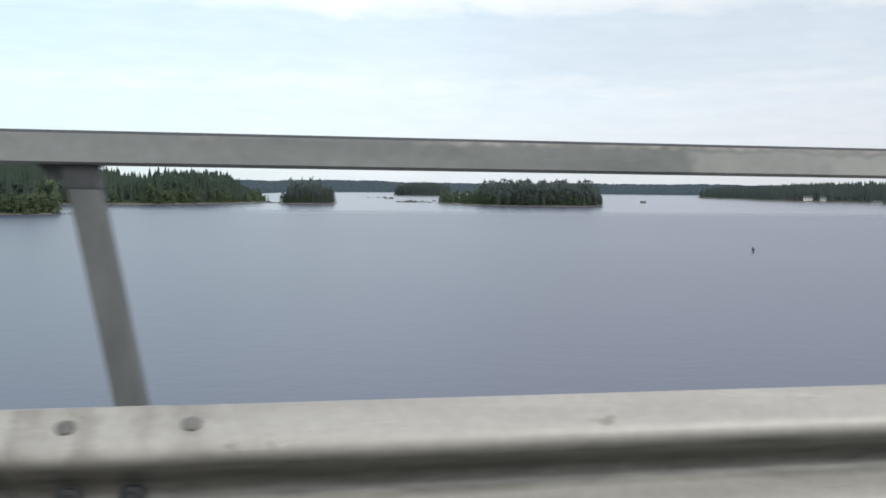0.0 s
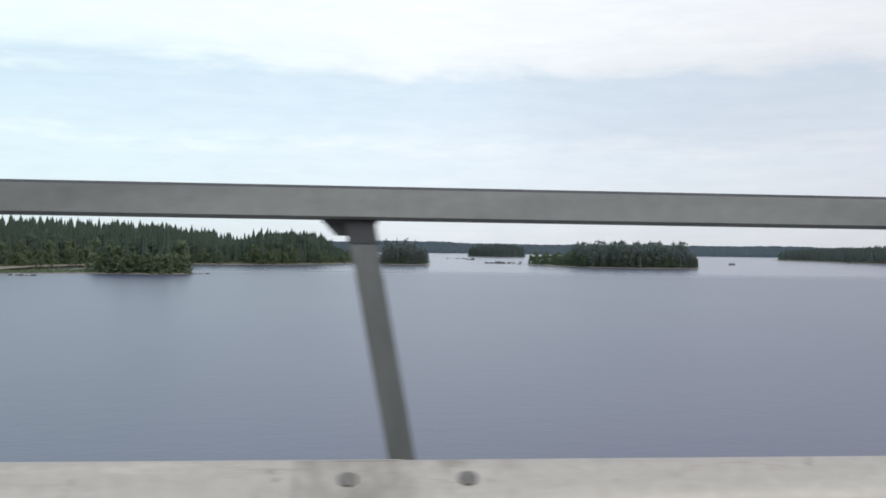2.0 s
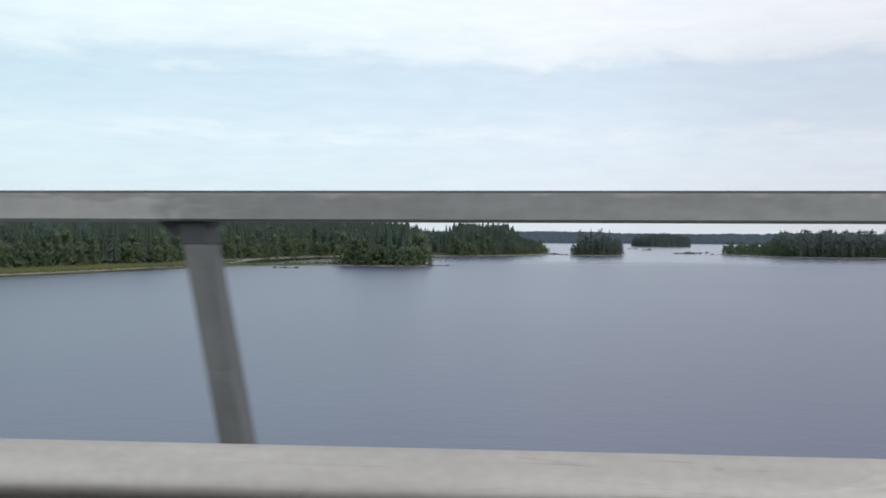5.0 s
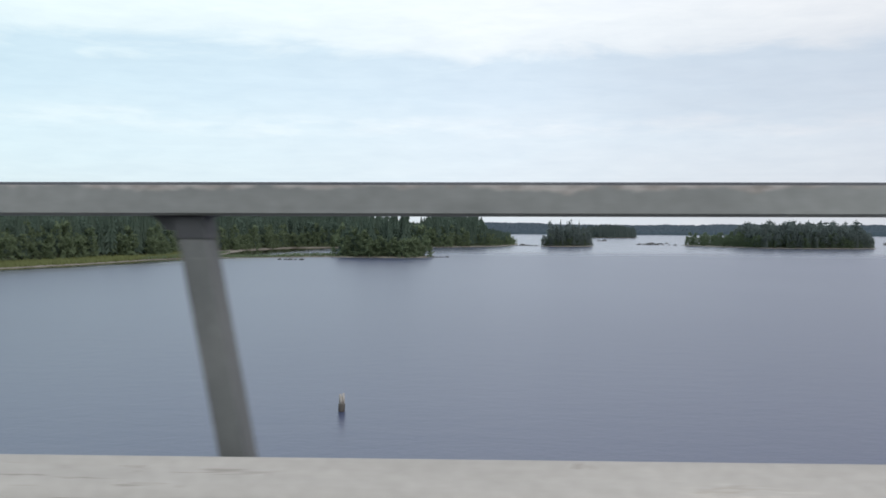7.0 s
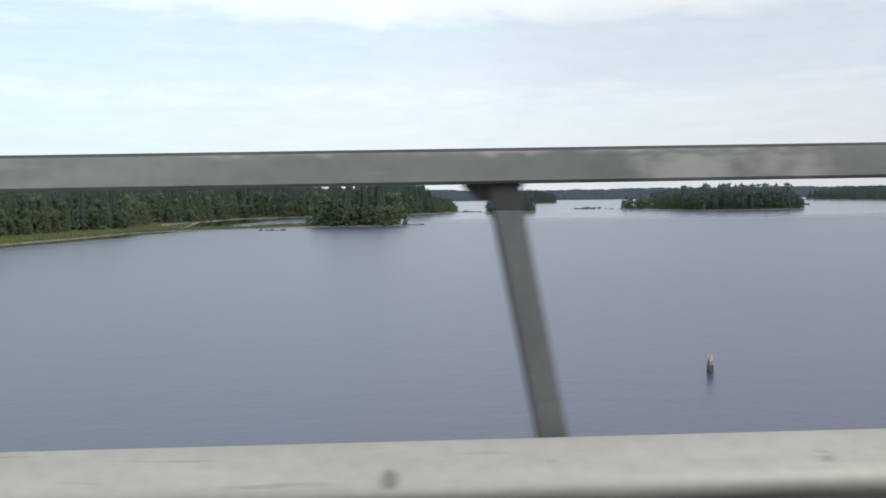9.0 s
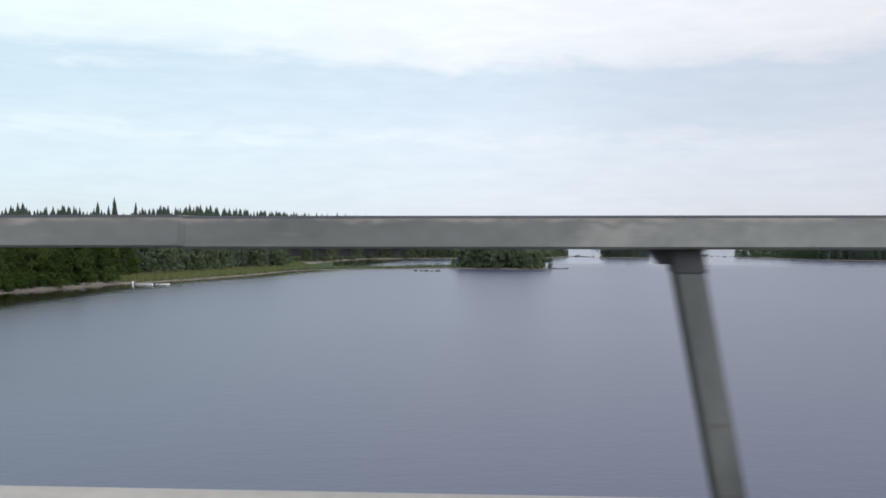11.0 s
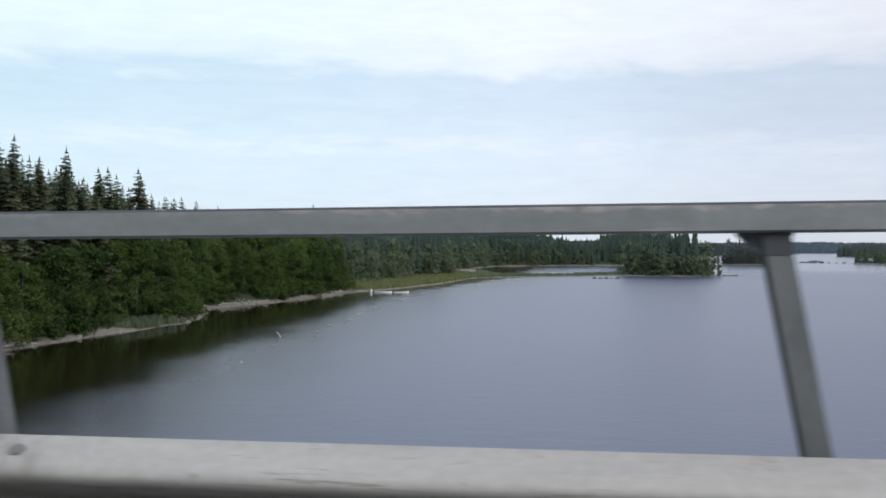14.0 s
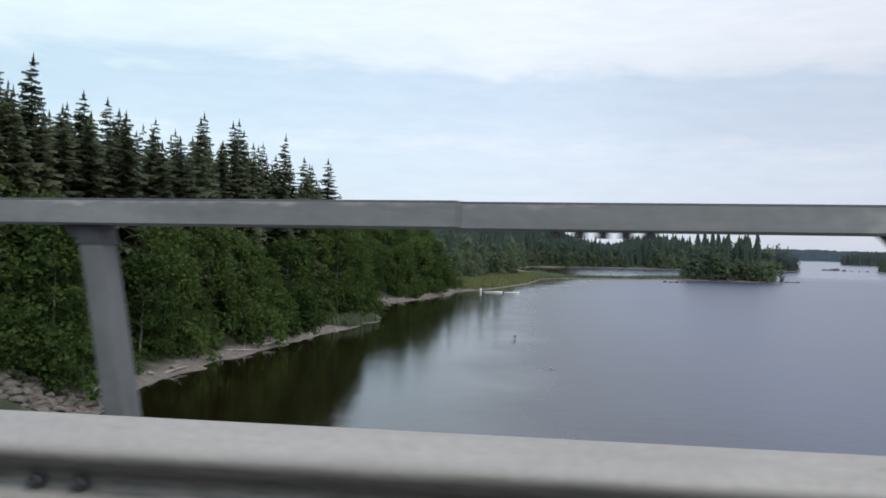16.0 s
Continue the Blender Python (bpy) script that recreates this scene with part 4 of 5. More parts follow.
post_mesh = mesh_of("post", *c_post(), POST_STEEL)
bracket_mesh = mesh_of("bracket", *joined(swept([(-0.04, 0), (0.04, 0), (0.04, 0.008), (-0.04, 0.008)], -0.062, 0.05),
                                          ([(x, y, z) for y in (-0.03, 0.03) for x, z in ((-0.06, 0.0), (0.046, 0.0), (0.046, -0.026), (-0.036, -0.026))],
                                           [(0, 1, 2, 3), (7, 6, 5, 4), (0, 4, 5, 1), (1, 5, 6, 2), (2, 6, 7, 3), (3, 7, 4, 0)])), DARK_STEEL_AND_SHADE)
def collar_data():
    v = [(x - LEAN * (z - RAIL_TOP), y, z) for z in (1.09, RAIL_LOW - 0.008) for x, y in ((-0.031, -0.045), (0.031, -0.045), (0.031, 0.045), (-0.031, 0.045))]
    return v, [(3, 2, 1, 0), (4, 5, 6, 7), (0, 1, 5, 4), (1, 2, 6, 5), (2, 3, 7, 6), (3, 0, 4, 7)]


collar_mesh = mesh_of("collar", *collar_data(), DARK_STEEL_AND_SHADE)
foot_mesh = mesh_of("base_plate", *box_data(-0.1, 0.1, -0.1, 0.1, 0, 0.018), POST_STEEL)
spacer_mesh = mesh_of("spacer", *box_data(-0.05, 0.05, -0.075, 0.075, -0.09, 0.09), DARK_STEEL_AND_SHADE)
for k in range(-10, 172):
    m = railing_inv @ bridge_pose(-2.0 * k, POST_SIDE, 0, True)
    post = part("post", post_mesh, railing, at=m)
    part("bracket", bracket_mesh, post, "dark bracket under the handrail", at=pose(0, 0, RAIL_LOW - 0.009))
    part("collar", collar_mesh, post, "dark collar at the post's head")
    part("base_plate", foot_mesh, post, at=pose(-LEAN * (0.12 - RAIL_TOP), 0, 0.12))
    part("spacer", spacer_mesh, post, at=pose(-LEAN * (0.54 - RAIL_TOP), -0.12, 0.54))

# top rail: 12 m boxes with a joint and five nuts under one end
rail_profile = [(0.0, RAIL_LOW), (0.0, RAIL_TOP - 0.006), (0.006, RAIL_TOP), (0.104, RAIL_TOP), (0.11, RAIL_TOP - 0.006), (0.11, RAIL_LOW),
                (0.104, RAIL_LOW - 0.005), (0.012, RAIL_LOW - 0.005)]
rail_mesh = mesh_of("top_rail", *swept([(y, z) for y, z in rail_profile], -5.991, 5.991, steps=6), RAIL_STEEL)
# the underside takes the dark steel, which paints in the shade below the rail
rail_mesh.materials.append(DARK_STEEL_AND_SHADE)
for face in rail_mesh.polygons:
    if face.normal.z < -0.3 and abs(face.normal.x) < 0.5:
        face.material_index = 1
sleeve_mesh = mesh_of("joint_sleeve", *box_data(-0.12, 0.12, 0.008, 0.102, RAIL_LOW + 0.004, RAIL_TOP - 0.008), DARK_STEEL_AND_SHADE)
nut_mesh = mesh_of("nut", *tube([(0, 0, 0), (0, 0, -0.016)], [0.0145, 0.0145], 6), DARK_STEEL_AND_SHADE)
for n in range(-3, 29):
    joint = -2.0 * (2.5 + 6 * n)
    m = railing_inv @ bridge_pose(joint + 6, RAIL_FACE, 0.0025 * (n % 2))
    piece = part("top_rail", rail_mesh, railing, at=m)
    part("joint_sleeve", sleeve_mesh, piece, "dark sleeve inside the rail's joint", at=pose(-6.0, 0, 0))
    for i in range(5):
        part("nut", nut_mesh, piece, at=pose(-6 + 0.235 + 0.053 * i, 0.03, RAIL_LOW - 0.004))

# guard beam: 8 m lengths of W profile, lapped and bolted at every fourth post
BEAM_SIDE, BEAM_TOP = 1.77, 0.695


def w_profile():
    half = [(0.0, 0.0), (-0.012, -0.010), (-0.045, -0.026), (-0.066, -0.040), (-0.078, -0.056), (-0.081, -0.072), (-0.076, -0.086), (-0.062, -0.100),
            (-0.035, -0.118), (-0.012, -0.134), (-0.004, -0.146), (-0.002, -0.156)]
    lower = [(y, -0.312 - z) for y, z in half[-2::-1]]
    return half + lower


def beam_data(x0, x1):
    outer = w_profile()
    inner = [(y + 0.004, z) for y, z in outer]
    return swept(outer + inner[::-1], x0, x1, True, 8)


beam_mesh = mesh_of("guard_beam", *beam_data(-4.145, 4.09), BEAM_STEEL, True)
for edge in beam_mesh.edges:
    ends = [beam_mesh.vertices[i].co.x for i in edge.vertices]
    edge.use_edge_sharp = abs(ends[0] - ends[1]) < 1e-5 and abs(ends[0]) > 4.05
bolt_mesh = mesh_of("bolt", *tube([(0, 0, -0.003), (0, 0, 0.0035), (0, 0, 0.0055), (0, 0, 0.006)], [0.0175, 0.017, 0.0125, 0.006], 12), BOLT_STEEL, False)
groove_bolt_mesh = mesh_of("groove_bolt", *joined(tube([(0, 0, -0.003), (0, 0, 0.006)], [0.024, 0.024], 12), tube([(0, 0, 0.005), (0, 0, 0.019), (0, 0, 0.022)], [0.0185, 0.0185, 0.015], 6), tube([(0, 0, 0.02), (0, 0, 0.034)], [0.0095, 0.009], 8)), DARK_STEEL_AND_SHADE)
for n in range(-3, 43):
    s0 = -8.0 * n
    slip = {0: 0.093, 1: 0.11, 2: 0.114, 3: 0.094, 4: 0.052, 5: 0.0, 32: 0.21, 33: 0.05}.get(n, 0.05)
    m = railing_inv @ bridge_pose(s0 + 4.0, BEAM_SIDE, BEAM_TOP) @ pose(slip, -0.003, 0, 0, 0, 0.043)
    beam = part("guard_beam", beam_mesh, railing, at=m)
    for x in (-4.052, -3.838):
        part("bolt", bolt_mesh, beam, "grey bolt head", at=pose(x, -0.042, -0.0245, 30, 0, 0))
        part("bolt", bolt_mesh, beam, "grey bolt head", at=pose(x, -0.066, -0.212, 45, 0, 0))
    for x in [-4.0 + 2 * q + d for q in range(4) for d in (0.04 - slip, 0.15 - slip)] if -1 < n < 42 else (-3.96, -3.85):
        part("bolt", groove_bolt_mesh, beam, "dark hexagon nut on its bolt", at=pose(x, -0.004, -0.156, 90, 0, 0))


# a white paint splash on the beam's swelling
splash_levels = [(-0.058, 0.006), (-0.070, 0.013), (-0.082, 0.011), (-0.094, 0.016), (-0.108, 0.012), (-0.118, 0.004)]
profile_z, profile_y = zip(*sorted((z, y) for y, z in w_profile()[:12]))
splash_v = []
for depth in (-0.0045, -0.0015):
    for z, w in splash_levels:
        y = float(np.interp(z, profile_z, profile_y)) + depth
        splash_v += [(-w * 0.8 - z * 0.2, y, z), (w - z * 0.2, y, z)]
splash_f = [(2 * i, 2 * i + 1, 2 * i + 3, 2 * i + 2) for i in range(5)] + [(2 * i + 12, 2 * i + 14, 2 * i + 15, 2 * i + 13) for i in range(5)]
splash_f += [(2 * i, 2 * i + 2, 2 * i + 14, 2 * i + 12) for i in range(5)] + [(2 * i + 1, 2 * i + 13, 2 * i + 15, 2 * i + 3) for i in range(5)] + [(0, 12, 13, 1), (10, 11, 23, 22)]
part("paint_splash", mesh_of("paint_splash", splash_v, splash_f, WHITE), railing, "white paint splash", at=railing_inv @ bridge_pose(-225.72, BEAM_SIDE, BEAM_TOP))


# lamp poles outside the railing
POLE_LEAN = 0.158


def pole_ring(z, r):
    return (-POLE_LEAN * (z - 1.2), 0, z), r


def pole_tube(*levels):
    pts = [pole_ring(z, r) for z, r in levels]
    return tube([p for p, r in pts], [r for p, r in pts], 28)


def cut_top(data, top, centre, right, left, bow=0.0):
    """The coating's upper end runs down on both sides of a crest, straight or in a bow."""
    v, f = data
    out = []
    for x, y, z in v:
        if z > top - 0.05:
            off = x + POLE_LEAN * (z - 1.2) - centre
            z -= right * max(0.0, off) + left * max(0.0, -off) + bow * off * off
        out.append((x, y, z))
    return out, f


def pole_hatch(*rows):
    """A curved lid; rows of its height and the angle at which its free edge begins."""
    v, f = [], []
    for z, start in rows:
        for j in range(5):
            a = radians(start + (-28 - start) * j / 4)
            r = 0.1005 - 0.01 * (z - 1)
            v.append((-POLE_LEAN * (z - 1.2) + math.cos(a) * r, math.sin(a) * r, z))
    n, m = len(v), len(rows)
    for i in range(m - 1):
        f += [(i * 5 + j, i * 5 + j + 1, i * 5 + j + 6, i * 5 + j + 5) for j in range(4)]
    v += [(x - 0.004, y + 0.006, z) for x, y, z in v]
    f += [tuple(i + n for i in q[::-1]) for q in f]
    rim = [0, 1, 2, 3] + [5 * i + 4 for i in range(m)] + [n - 2, n - 3, n - 4] + [5 * i for i in range(m - 1, 0, -1)]
    f += [(a, a + n, b + n, b) for a, b in zip(rim, rim[1:] + rim[:1])]
    return mesh_of("hatch", v, f, POLE_STEEL)


square_hatch = pole_hatch((0.93, -100), (1.0, -100), (1.4, -100), (1.46, -100))
ROUND_END = ((0.93, -48), (0.936, -62), (0.95, -76), (0.972, -89), (1.0, -96), (1.04, -100))
round_hatch = pole_hatch(*ROUND_END, (1.4, -100), (1.47, -100))
rim_points = [(-POLE_LEAN * (z - 1.2) + math.cos(radians(a)) * 0.101, math.sin(radians(a)) * 0.101, z - 0.003) for z, a in ((0.928, -34),) + ROUND_END[:5]]
hatch_rim = mesh_of("rim", *tube(rim_points, [0.004, 0.0055, 0.005, 0.0045, 0.003, 0.002], 6), DARK_STEEL_AND_SHADE)
hatch_screw = mesh_of("screw", *tube([(0, 0, 0), (0, 0, 0.01)], [0.014, 0.011], 8), DARK_STEEL_AND_SHADE)
# a thin dark strip stands in for the shadow below the hatch
hatch_shadow = mesh_of("lip", *box_data(0.005, 0.045, -0.1035, -0.094, 0.924, 0.93), DARK_STEEL_AND_SHADE)
hatch_fold = mesh_of("fold", *box_data(-0.05, 0.028, -0.0985, -0.0925, 1.468, 1.473), DARK_STEEL_AND_SHADE)


def lamp_pole(band, foot, hatch, label, screws=True):
    """band and foot: the top, the crest's place, the fall to the right and left, and the bow of each coating's upper end."""
    pole = empty("lamp_pole", Matrix(), label, "lamp pole", "lamp poles along the bridge")
    part("shaft", mesh_of("shaft", *pole_tube((0.5, 0.0975), (0.915, 0.096), (1.2, 0.093), (1.7, 0.088), (5.0, 0.072), (9.0, 0.055)), POLE_STEEL, True), pole)
    part("dark_band", mesh_of("dark_band", *cut_top(pole_tube((0.4, 0.1015), (0.5, 0.1005), (band[0], 0.0985)), *band), POLE_BAND, True), pole, "dark grey coating")
    part("foot", mesh_of("foot", *cut_top(pole_tube((0.07, 0.112), (0.2, 0.1065), (0.4, 0.106), (foot[0], 0.1055)), *foot), POLE_BASE, True), pole)
    lid = part("hatch", hatch, pole)
    if hatch is square_hatch and screws:
        part("screw", hatch_screw, lid, at=pose(-0.022, -0.0935, 1.425, 90, 0, 8))
        part("screw", hatch_screw, lid, at=pose(0.064, -0.095, 0.965, 90, 0, 16))
    if hatch is round_hatch:
        part("screw", hatch_screw, lid, at=pose(0.078, -0.086, 0.962, 90, 0, 30) @ Matrix.Scale(0.7, 4))
        part("rim", hatch_rim, lid, "dark rim under the hatch")
    return pole


plain_pole = lamp_pole((0.914, 0.0, 0.0, 0.0), (0.67, 0.035, 1.1, 0.28), square_hatch, "grey steel lamp pole with hatch and dark band", False)
part("lip", hatch_shadow, plain_pole, "dark strip painting the shadow under the hatch", at=pose(0.028, 0, 0))
crest_pole = lamp_pole((0.872, 0.0, 1.15, 0.3), (0.678, 0.035, 1.1, 0.28), square_hatch, "pale steel lamp pole with a slanting dark band")
bare_pole = lamp_pole((0.925, 0.0, 0.0, 0.12), (0.69, 0.01, 0.0, 0.5, 3.0), square_hatch, "pale streaked steel lamp pole with a plain hatch", False)
part("lip", hatch_shadow, bare_pole, "dark strip painting the shadow under the hatch", at=pose(0.045, 0.018, 0.01, 0, 0, 24) @ Matrix.Diagonal((1.0, 1.0, 1.012, 1)))
arch_pole = lamp_pole((0.918, 0.005, 0.0, 0.0, 6.0), (0.735, 0.02, 0.0, 0.35, 2.5), round_hatch, "grey steel lamp pole, rounded hatch over an arched dark band")
part("fold", hatch_fold, arch_pole, "dark fold over the hatch")
ring_pole = lamp_pole((0.917, 0.025, 0.0, 0.0, 5.0), (0.765, 0.03, 0.1, 0.2, 11.0), square_hatch, "pale steel lamp pole with a ring over an arched dark band")
part("ring", mesh_of("ring", *pole_tube((0.918, 0.099), (0.922, 0.1012), (0.928, 0.099)), WHITE, True), ring_pole, "pale ring under the hatch")


def pole_pose(s, slant=0.0):
    return bridge_pose(s, 2.32, 0, True) @ pose(0, 0, 1.2, 0, slant, 0) @ pose(0, 0, -1.2)


plain_pole.matrix_basis, crest_pole.matrix_basis = pole_pose(-14.828), pole_pose(-79.05) @ pose(0, 0, 0.05)
arch_pole.matrix_basis, ring_pole.matrix_basis = pole_pose(-179.015), pole_pose(-46.93)
for s in (-113.0, -211.0):
    copy_thing(plain_pole, pole_pose(s))
bare_pole.matrix_basis = pole_pose(-244.975, -2.0)
copy_thing(crest_pole, pole_pose(-145.066) @ pose(0, 0, 0.05))
copy_thing(arch_pole, pole_pose(-276.995))
blot = [(0.0, 0.018), (0.02, 0.024), (0.045, 0.008), (0.05, -0.008), (0.022, -0.012), (-0.002, -0.006), (-0.02, -0.014), (-0.028, 0.002)]
blot_v = [(x, y, z) for y in (-0.0035, 0.0035) for x, z in blot]
blot_f = [tuple(range(8)), tuple(range(15, 7, -1))] + [(i, i + 8, (i + 1) % 8 + 8, (i + 1) % 8) for i in range(8)]
blot_mesh = mesh_of("paint_blot", blot_v, blot_f, WHITE)
for s, x, y, z in ((-79.05, -0.04, -0.0965, 1.528), (-46.93, -0.03, -0.0965, 1.455)):
    tagged(new("paint_splash", blot_mesh), "white paint splash on the lamp pole", "paint splash").matrix_basis = pole_pose(s) @ pose(x, y, z, 0, 0, 8)


# ---------------------------------------------------------------- things in the water and on the shore
def stones(places, size, label, group, sink=0.3, height=None, material=None):
    for i, (x, y) in enumerate(places):
        r = rng.uniform(*size)
        bm = bmesh.new()
        bmesh.ops.create_icosphere(bm, subdivisions=2, radius=1)
        off = Vector(rng.uniform(-50, 50, 3))
        for v in bm.verts:
            v.co *= 0.78 + 0.4 * noise.noise(v.co * 1.1 + off)
            v.co.z = max(v.co.z, -0.5) * 0.72
        me = bpy.data.meshes.new("boulder")
        bm.to_mesh(me)
        bm.free()
        me.materials.append(material or STONE)
        z = WATER if height is None else max(WATER, float(height(np.array([x]), np.array([y]))[0]))
        ob = new("boulder", me)
        ob.matrix_basis = pose(x, y, z + r * (0.36 - sink), rng.uniform(-12, 12), rng.uniform(-12, 12), rng.uniform(0, 360)) @ Matrix.Diagonal((r * rng.uniform(0.9, 1.5), r, r * rng.uniform(0.7, 1), 1))
        tagged(ob, label, "boulder", group)


stones(scatter(120, -337, -322, 71, 78, 0.75, lambda x, y: mainland_inland(x, y)[0] > -0.5), (0.32, 0.75), "brownish grey boulder on the bank below the bridge", "boulders below the bridge's end", 0.2, mainland_height, BANK_STONE)
stones(scatter(30, -330, -308, 90, 280, 2.0, inland(-0.8, 2.2)), (0.25, 0.6), "grey stone on the sandy beach", "stones on the beach", 0.2, mainland_height)
stones([(-220.4, 442), (-222.6, 443), (-217.8, 441.4), (-215, 442.6), (-225.2, 442)], (1.2, 2.2), "low dark rock awash in the lake", "rocks awash", 0.5, None, DARK_ROCK)
stones([(20, 1555), (2, 1552), (30, 1560), (36, 1390), (30, 1394), (40, 1042), (46, 1044), (34, 1040), (341, 1141), (-92, 920), (-96, 940)], (3, 6.5), "low bare skerry in the lake", "skerries", 0.5, None, DARK_ROCK)


reef = [(-107, 925), (-104.5, 923.5), (-102, 922.5), (-99, 921), (-96, 919.5), (-93, 918.5), (-90, 917), (-87.5, 916), (-84, 914)]
stones(reef, (1.3, 2.3), "low dark rock of a reef off the islet", "reef rocks", 0.42, None, DARK_ROCK)
stones([(52, 1030), (57, 1022), (62, 1014), (67, 1007), (56, 1076), (63, 1090), (70, 1106), (82, 1140)], (1.8, 3.4), "low dark rock off the long island", "reef rocks", 0.42, None, DARK_ROCK)
stones([(-155.5, 498), (-153.5, 499), (-152, 500.5), (-150.5, 501), (-148.5, 503), (-34, 903), (-30.5, 908)], (0.7, 1.4), "small dark rock at the point's tip", "reef rocks", 0.4, None, DARK_ROCK)


# marsh reeds in front of the wood
def reeds(name, places, label, material=None):
    vs, fs, n = [], [], 0
    px, py = np.array([p[0] for p in places]), np.array([p[1] for p in places])
    pz = np.maximum(mainland_height(px, py), WATER - 0.3)
    for x, y, z in zip(px, py, pz):
        for _ in range(5):
            a, h, w = rng.uniform(0, 6.28), rng.uniform(0.7, 1.5), rng.uniform(0.12, 0.3)
            dx, dy = rng.uniform(-0.8, 0.8, 2)
            c, sn = math.cos(a) * w, math.sin(a) * w
            vs += [(x + dx - c, y + dy - sn, z), (x + dx + c, y + dy + sn, z), (x + dx + c * 0.6 + sn, y + dy + sn * 0.6 + c * 0.5, z + h), (x + dx - c * 0.7 + sn, y + dy - sn * 0.7, z + h * 0.85)]
            fs.append((n, n + 1, n + 2, n + 3))
            n += 4
    ob = new(name, big_mesh(name, np.array(vs), np.array(fs), material or REED))
    return tagged(ob, label, "reeds", kind="stuff")


def marshy(x, y):
    d, e = mainland_inland(x, y)
    return (d > 0.4) & (e < 3) & (marsh(x, y) > 0.25) & (x < -262 - np.maximum(0, y - 420) * 0.3)


reeds("reeds", scatter(5200, -330, -240, 285, 640, 0.85, marshy, 8), "bright green reeds on the flat marshy shore")
reeds("sedge", scatter(2600, -285, -205, 420, 590, 0.9, lambda x, y: (mainland_inland(x, y)[0] > 0.8) & (mainland_inland(x, y)[1] < 5), 10), "dark green sedge on the low neck of land", HAZED_LEAVES)
reeds("shore_grass", scatter(420, -332, -305, 150, 190, 0.5, lambda x, y: (mainland_inland(x, y)[1] > 0.2) & (mainland_inland(x, y)[1] < 3.2) & (wave(x, y, 40, 3) > -0.2), 30), "green grass tufts above the beach", HAZED_LEAVES)


# driftwood washed up on the beach
def driftwood(x, y, turn, length, r, seed):
    q = random.Random(seed)
    z = max(WATER, float(mainland_height(np.array([x]), np.array([y]))[0]))
    root = empty("driftwood", pose(x, y, z + r * 0.6, 0, q.uniform(-4, 4), turn), "bleached driftwood log lying on the beach", "driftwood", "driftwood on the beach")
    pts = [(length * (k - 0.5), q.uniform(-0.12, 0.12), q.uniform(0.0, 0.12)) for k in (0, 0.3, 0.65, 1.0)]
    part("log", mesh_of("log", *tube(pts, [r, r * 0.95, r * 0.8, r * 0.5], 8), PALEWOOD, True), root)
    for side in (-1, 1):
        at = pts[1 if side < 0 else 2]
        part("branch", mesh_of("branch", *tube([at, (at[0] + 0.4, at[1] + side * 0.5, at[2] + 0.35), (at[0] + 0.55, at[1] + side * 0.8, at[2] + 0.75)], [r * 0.4, r * 0.28, r * 0.1], 6), PALEWOOD, True), root)


for i, (x, y) in enumerate(scatter(16, -326, -304, 205, 285, 2.2, inland(0.3, 2.6), 60) + scatter(6, -330, -312, 86, 175, 5.0, inland(0.4, 2.4), 60)):
    driftwood(x, y, rng.uniform(30, 120), rng.uniform(1.6, 4.2), rng.uniform(0.09, 0.2), 300 + i)


# landing stage with two small white boats
def boat(x, y, turn, length, label):
    root = empty("rowing_boat", pose(x, y, WATER, 0, 0, turn), label, "boat", "boats at the landing stage")
    n, rings = 9, []
    for i in range(n):
        k = i / (n - 1)
        w = 0.75 * math.sin(math.pi * min(0.5, 0.16 + 0.5 * k)) * (1 if k < 0.55 else max(0.03, 1 - ((k - 0.55) / 0.45) ** 2))
        zk = 0.3 + 0.16 * k * k
        rings.append([(length * (k - 0.5), -w, zk), (length * (k - 0.5), -w * 0.8, 0.05), (length * (k - 0.5), 0, -0.12), (length * (k - 0.5), w * 0.8, 0.05), (length * (k - 0.5), w, zk),
                      (length * (k - 0.5), w * 0.9, zk), (length * (k - 0.5), w * 0.7, 0.14), (length * (k - 0.5), 0, 0.0), (length * (k - 0.5), -w * 0.7, 0.14), (length * (k - 0.5), -w * 0.9, zk)])
    v = [p for r in rings for p in r]
    f = [(i * 10 + j, i * 10 + (j + 1) % 10, i * 10 + 10 + (j + 1) % 10, i * 10 + 10 + j) for i in range(n - 1) for j in range(10)]
    f += [tuple(range(9, -1, -1)), tuple(range((n - 1) * 10, n * 10))]
    part("hull", mesh_of("hull", v, f, WHITE, True), root)
    for q in (-0.2, 0.12):
        part("thwart", mesh_of("thwart", *box_data(length * q - 0.12, length * q + 0.12, -0.6, 0.6, 0.24, 0.28), PLANK), root)
    part("outboard_motor", mesh_of("outboard_motor", *joined(box_data(-length / 2 - 0.32, -length / 2 - 0.02, -0.14, 0.14, 0.3, 0.68), box_data(-length / 2 - 0.22, -length / 2 - 0.12, -0.05, 0.05, -0.4, 0.3)), BOAT_BLUE), root, "dark outboard motor")


stage = empty("landing_stage", pose(-316.2, 287.6, WATER, 0, -1.5, 4), "narrow grey plank gangway from the beach to moored boats", "landing stage")
for i in range(46):
    part("plank", mesh_of("plank", *box_data(-0.12, 0.12, -0.35, 0.35, 0.62, 0.66), PLANK) if i == 0 else bpy.data.meshes["plank"], stage, at=pose(0.27 * i, rng.uniform(-0.03, 0.03), rng.uniform(-0.01, 0.01)))
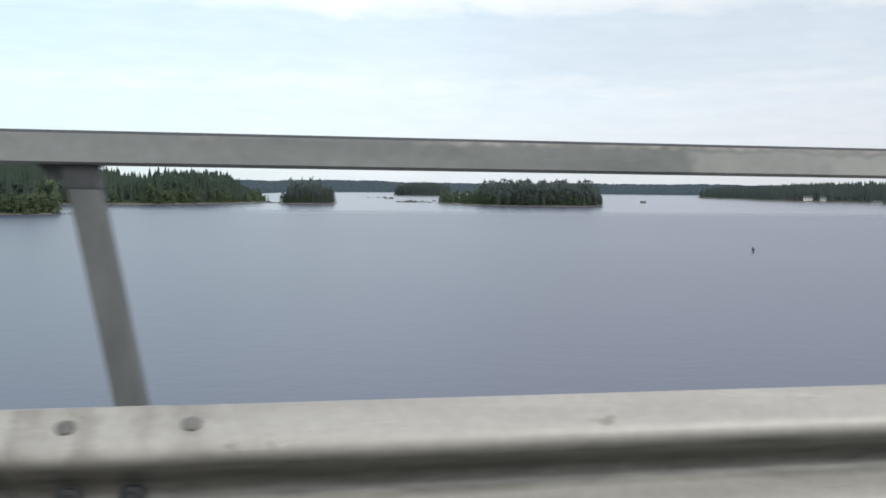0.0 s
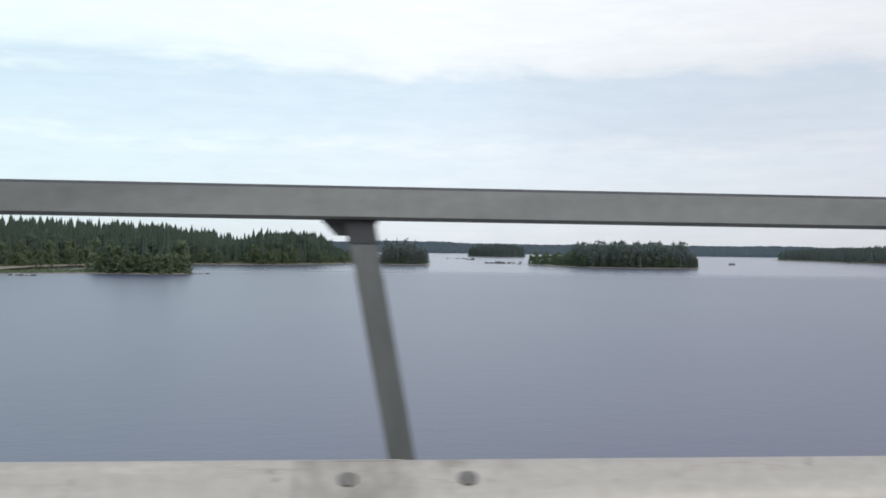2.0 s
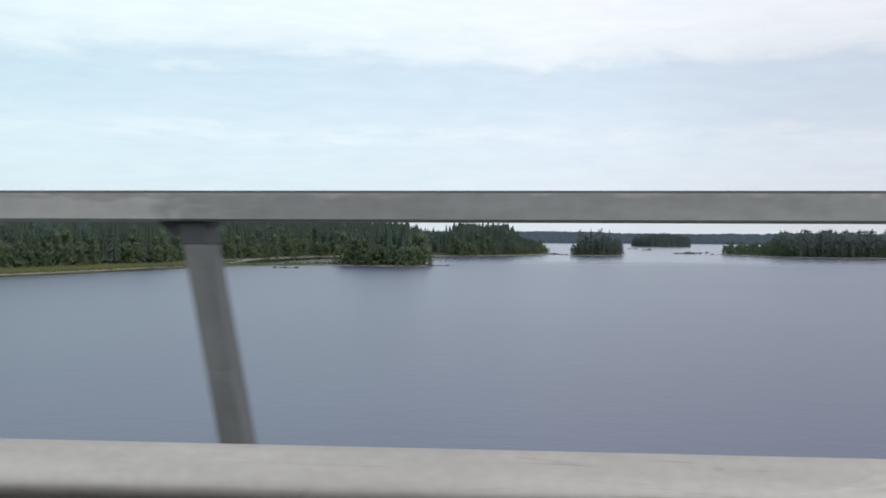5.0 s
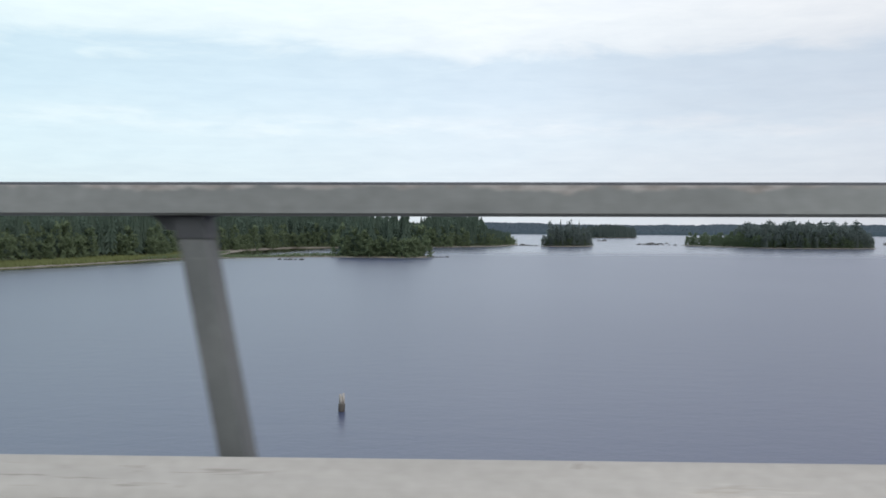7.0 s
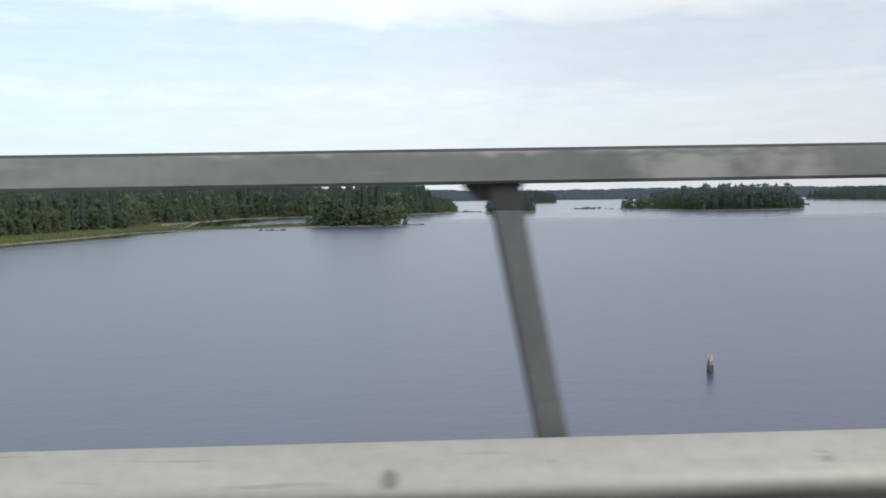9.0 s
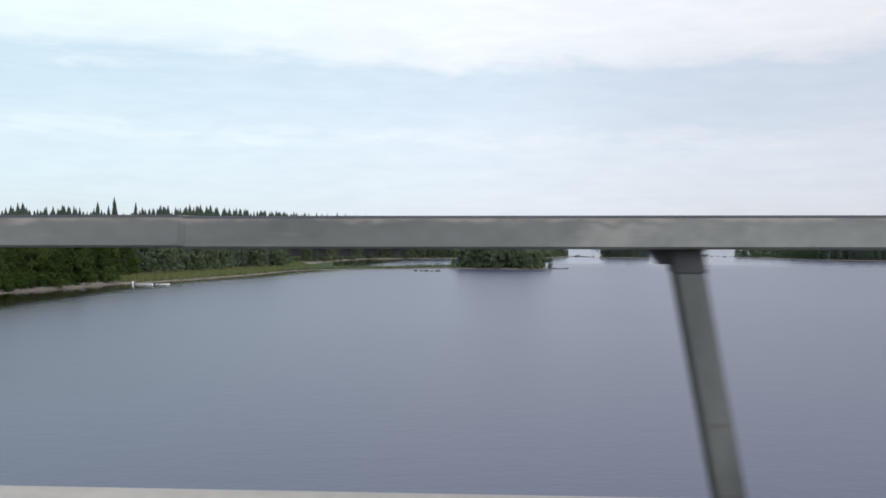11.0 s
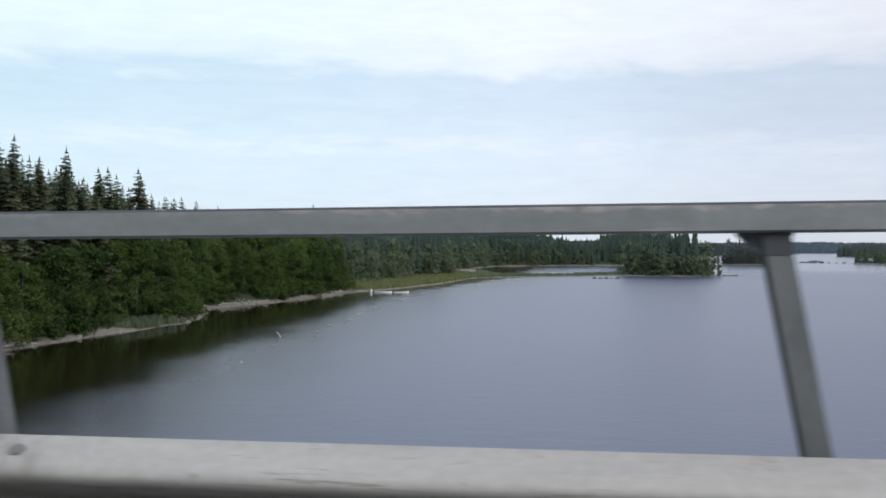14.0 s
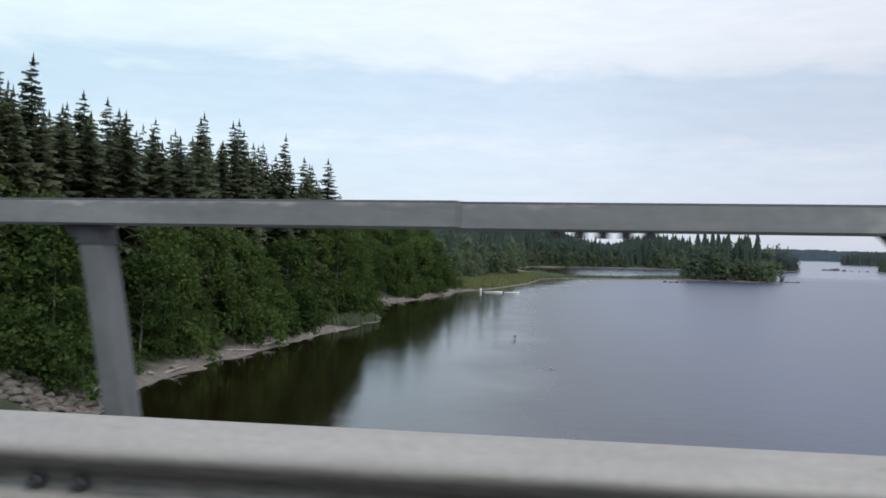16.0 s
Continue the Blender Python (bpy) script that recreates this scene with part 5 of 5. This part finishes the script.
for sgn in (-0.28, 0.28):
    part("stringer", mesh_of("stringer", *box_data(-0.2, 12.4, sgn - 0.05, sgn + 0.05, 0.5, 0.62), OLDWOOD), stage)
    for q in (3.4, 7.6, 12.2):
        part("pile", mesh_of("pile", *tube([(q, sgn * 1.4, -1.6), (q, sgn * 1.4, 0.9)], [0.06, 0.05], 8), PALEWOOD), stage)
part("end_panel", bevelled("end_panel", box_data(12.42, 12.9, -0.4, 0.4, -0.6, 0.78), WHITE, 0.03), stage, "white panel at the gangway's end")
boat(-299.9, 288.1, 1, 5.6, "low white open boat moored beside the gangway")
boat(-294.3, 288.4, 3, 4.6, "smaller low white boat with a dark motor")
part("mooring_rope", mesh_of("mooring_rope", *tube([(12.6, 0.1, 0.6), (13.0, 0.2, 0.42), (13.4, 0.2, 0.5)], [0.03, 0.03, 0.03], 6), PALEWOOD), stage)


# channel piles and stakes
def pile_cluster(x, y, height, r, label):
    root = empty("mooring_pile", pose(x, y, WATER), label, "pile")
    part("stem", mesh_of("stem", *tube([(0, 0, -2.5), (0, 0, 0.15), (0.02, 0.0, 0.62)], [r, r, r * 0.98], 10), OLDWOOD, True), root)
    for a, k in ((0.4, 1.0), (2.5, 0.93), (4.6, 0.86)):
        part("upright", mesh_of("upright", *tube([(math.cos(a) * r * 0.5, math.sin(a) * r * 0.5, 0.5), (math.cos(a) * r * 0.58, math.sin(a) * r * 0.58, height * k)], [r * 0.42, r * 0.36], 8), PALEWOOD, True), root, "bleached upright timber")
    return root


pile_cluster(-133.7, 73.9, 1.45, 0.27, "weathered timber pile cluster standing in the lake")
mark = empty("channel_mark", pose(93.1, 225.7, WATER, 0, -14, 0), "dark leaning channel mark in the lake", "channel mark")
part("stem", mesh_of("stem", *tube([(0, 0, -2), (0, 0, 0.6)], [0.2, 0.17], 8), OLDWOOD, True), mark)
part("topmark", mesh_of("topmark", *tube([(0, 0, 0.5), (0, 0, 0.75), (0, 0, 1.25)], [0.42, 0.38, 0.08], 8), BOAT_BLUE, True), mark)
snag = empty("snag", pose(-293.0, 143.6, WATER), "bent pale branch sticking out of the lake", "snag")
part("stem", mesh_of("stem", *tube([(0.7, 0, -0.6), (0.3, 0, 0.25), (0.0, 0.1, 0.6), (-0.3, 0.1, 0.78)], [0.13, 0.12, 0.1, 0.05], 7), PALEWOOD, True), snag)
part("twig", mesh_of("twig", *tube([(0.2, 0, 0.3), (0.4, 0.1, 0.5), (0.45, 0.2, 0.7)], [0.12, 0.1, 0.05], 5), OLDWOOD, True), snag)
float_buoy = empty("mooring_buoy", pose(-288.5, 111.5, WATER), "small dull white mooring buoy afloat", "buoy")
part("ball", mesh_of("ball", *tube([(0, 0, -0.16), (0, 0, -0.1), (0, 0, 0.04), (0, 0, 0.16), (0, 0, 0.22)], [0.05, 0.17, 0.22, 0.15, 0.04], 12), PALEWOOD, True), float_buoy)
part("ring", mesh_of("ring", *tube([(0, 0, 0.2), (0, 0, 0.3)], [0.03, 0.02], 6), BOLT_STEEL), float_buoy)


# houses on the far eastern shore
def house(x, y, turn, w, d, h, wall, label):
    z = float(east_height(np.array([x]), np.array([y]))[0])
    root = empty("house", pose(x, y, z, 0, 0, turn), label, "house", "houses on the far shore")
    v, f = box_data(-w / 2, w / 2, -d / 2, d / 2, -1, h)
    v += [(-w / 2, 0, h + d * 0.33), (w / 2, 0, h + d * 0.33)]
    f = [q for q in f if q != (4, 5, 6, 7)] + [(4, 7, 8), (5, 9, 6)]
    part("wall", mesh_of("wall", v, f, wall), root)
    e = 0.5
    rv = [(sx * (w / 2 + e), sy * (d / 2 + e), h - 0.25 + q) for q in (0, 0.22) for sx in (-1, 1) for sy in (-1, 1)] + [(sx * (w / 2 + e), 0, h + d * 0.33 + q) for q in (0.04, 0.28) for sx in (-1, 1)]
    part("roof", mesh_of("roof", rv, [(0, 2, 9, 8), (4, 10, 11, 6), (1, 8, 9, 3), (5, 7, 11, 10), (0, 4, 6, 2), (1, 3, 7, 5), (0, 8, 10, 4), (1, 5, 10, 8), (2, 6, 11, 9), (3, 9, 11, 7)], ROOF), root)
    for q in (-0.3, 0.0, 0.3):
        win = part("window", mesh_of("window", *box_data(w * q - 0.65, w * q + 0.65, -d / 2 - 0.06, -d / 2 + 0.02, h * 0.35, h * 0.75), WHITE), root)
        part("pane", mesh_of("pane", *box_data(w * q - 0.52, w * q + 0.52, -d / 2 - 0.08, -d / 2 - 0.055, h * 0.39, h * 0.71), PANE), win)
    part("chimney", mesh_of("chimney", *box_data(-0.4, 0.4, -0.35, 0.35, h, h + d * 0.33 + 1.1), HOUSE_RED), root)


for x, y, turn, w, d, h, wall, label in ((688, 1420, -20, 13, 8, 4.5, HOUSE_PALE, "long pale wooden house on the far shore"), (700, 1395, -30, 9, 7, 4, HOUSE_PALE, "small pale wooden house near the water"),
                                         (690, 1465, -10, 10, 7, 4, HOUSE_RED, "red wooden cottage on the far shore"), (668, 1120, -40, 11, 8, 5, HOUSE_PALE, "pale house by the far shore"),
                                         (664, 1090, -45, 8, 6, 6, HOUSE_PALE, "tall pale house by the far shore"), (676, 1172, -40, 4, 4, 9, HOUSE_PALE, "narrow white tower house by the far shore"), (672, 1192, -35, 12, 6, 3, HOUSE_PALE, "long low pale boathouse by the far shore"), (662, 1050, -40, 9, 6, 4, HOUSE_PALE, "low pale house by the far shore")):
    house(x, y, turn, w, d, h, wall, label)
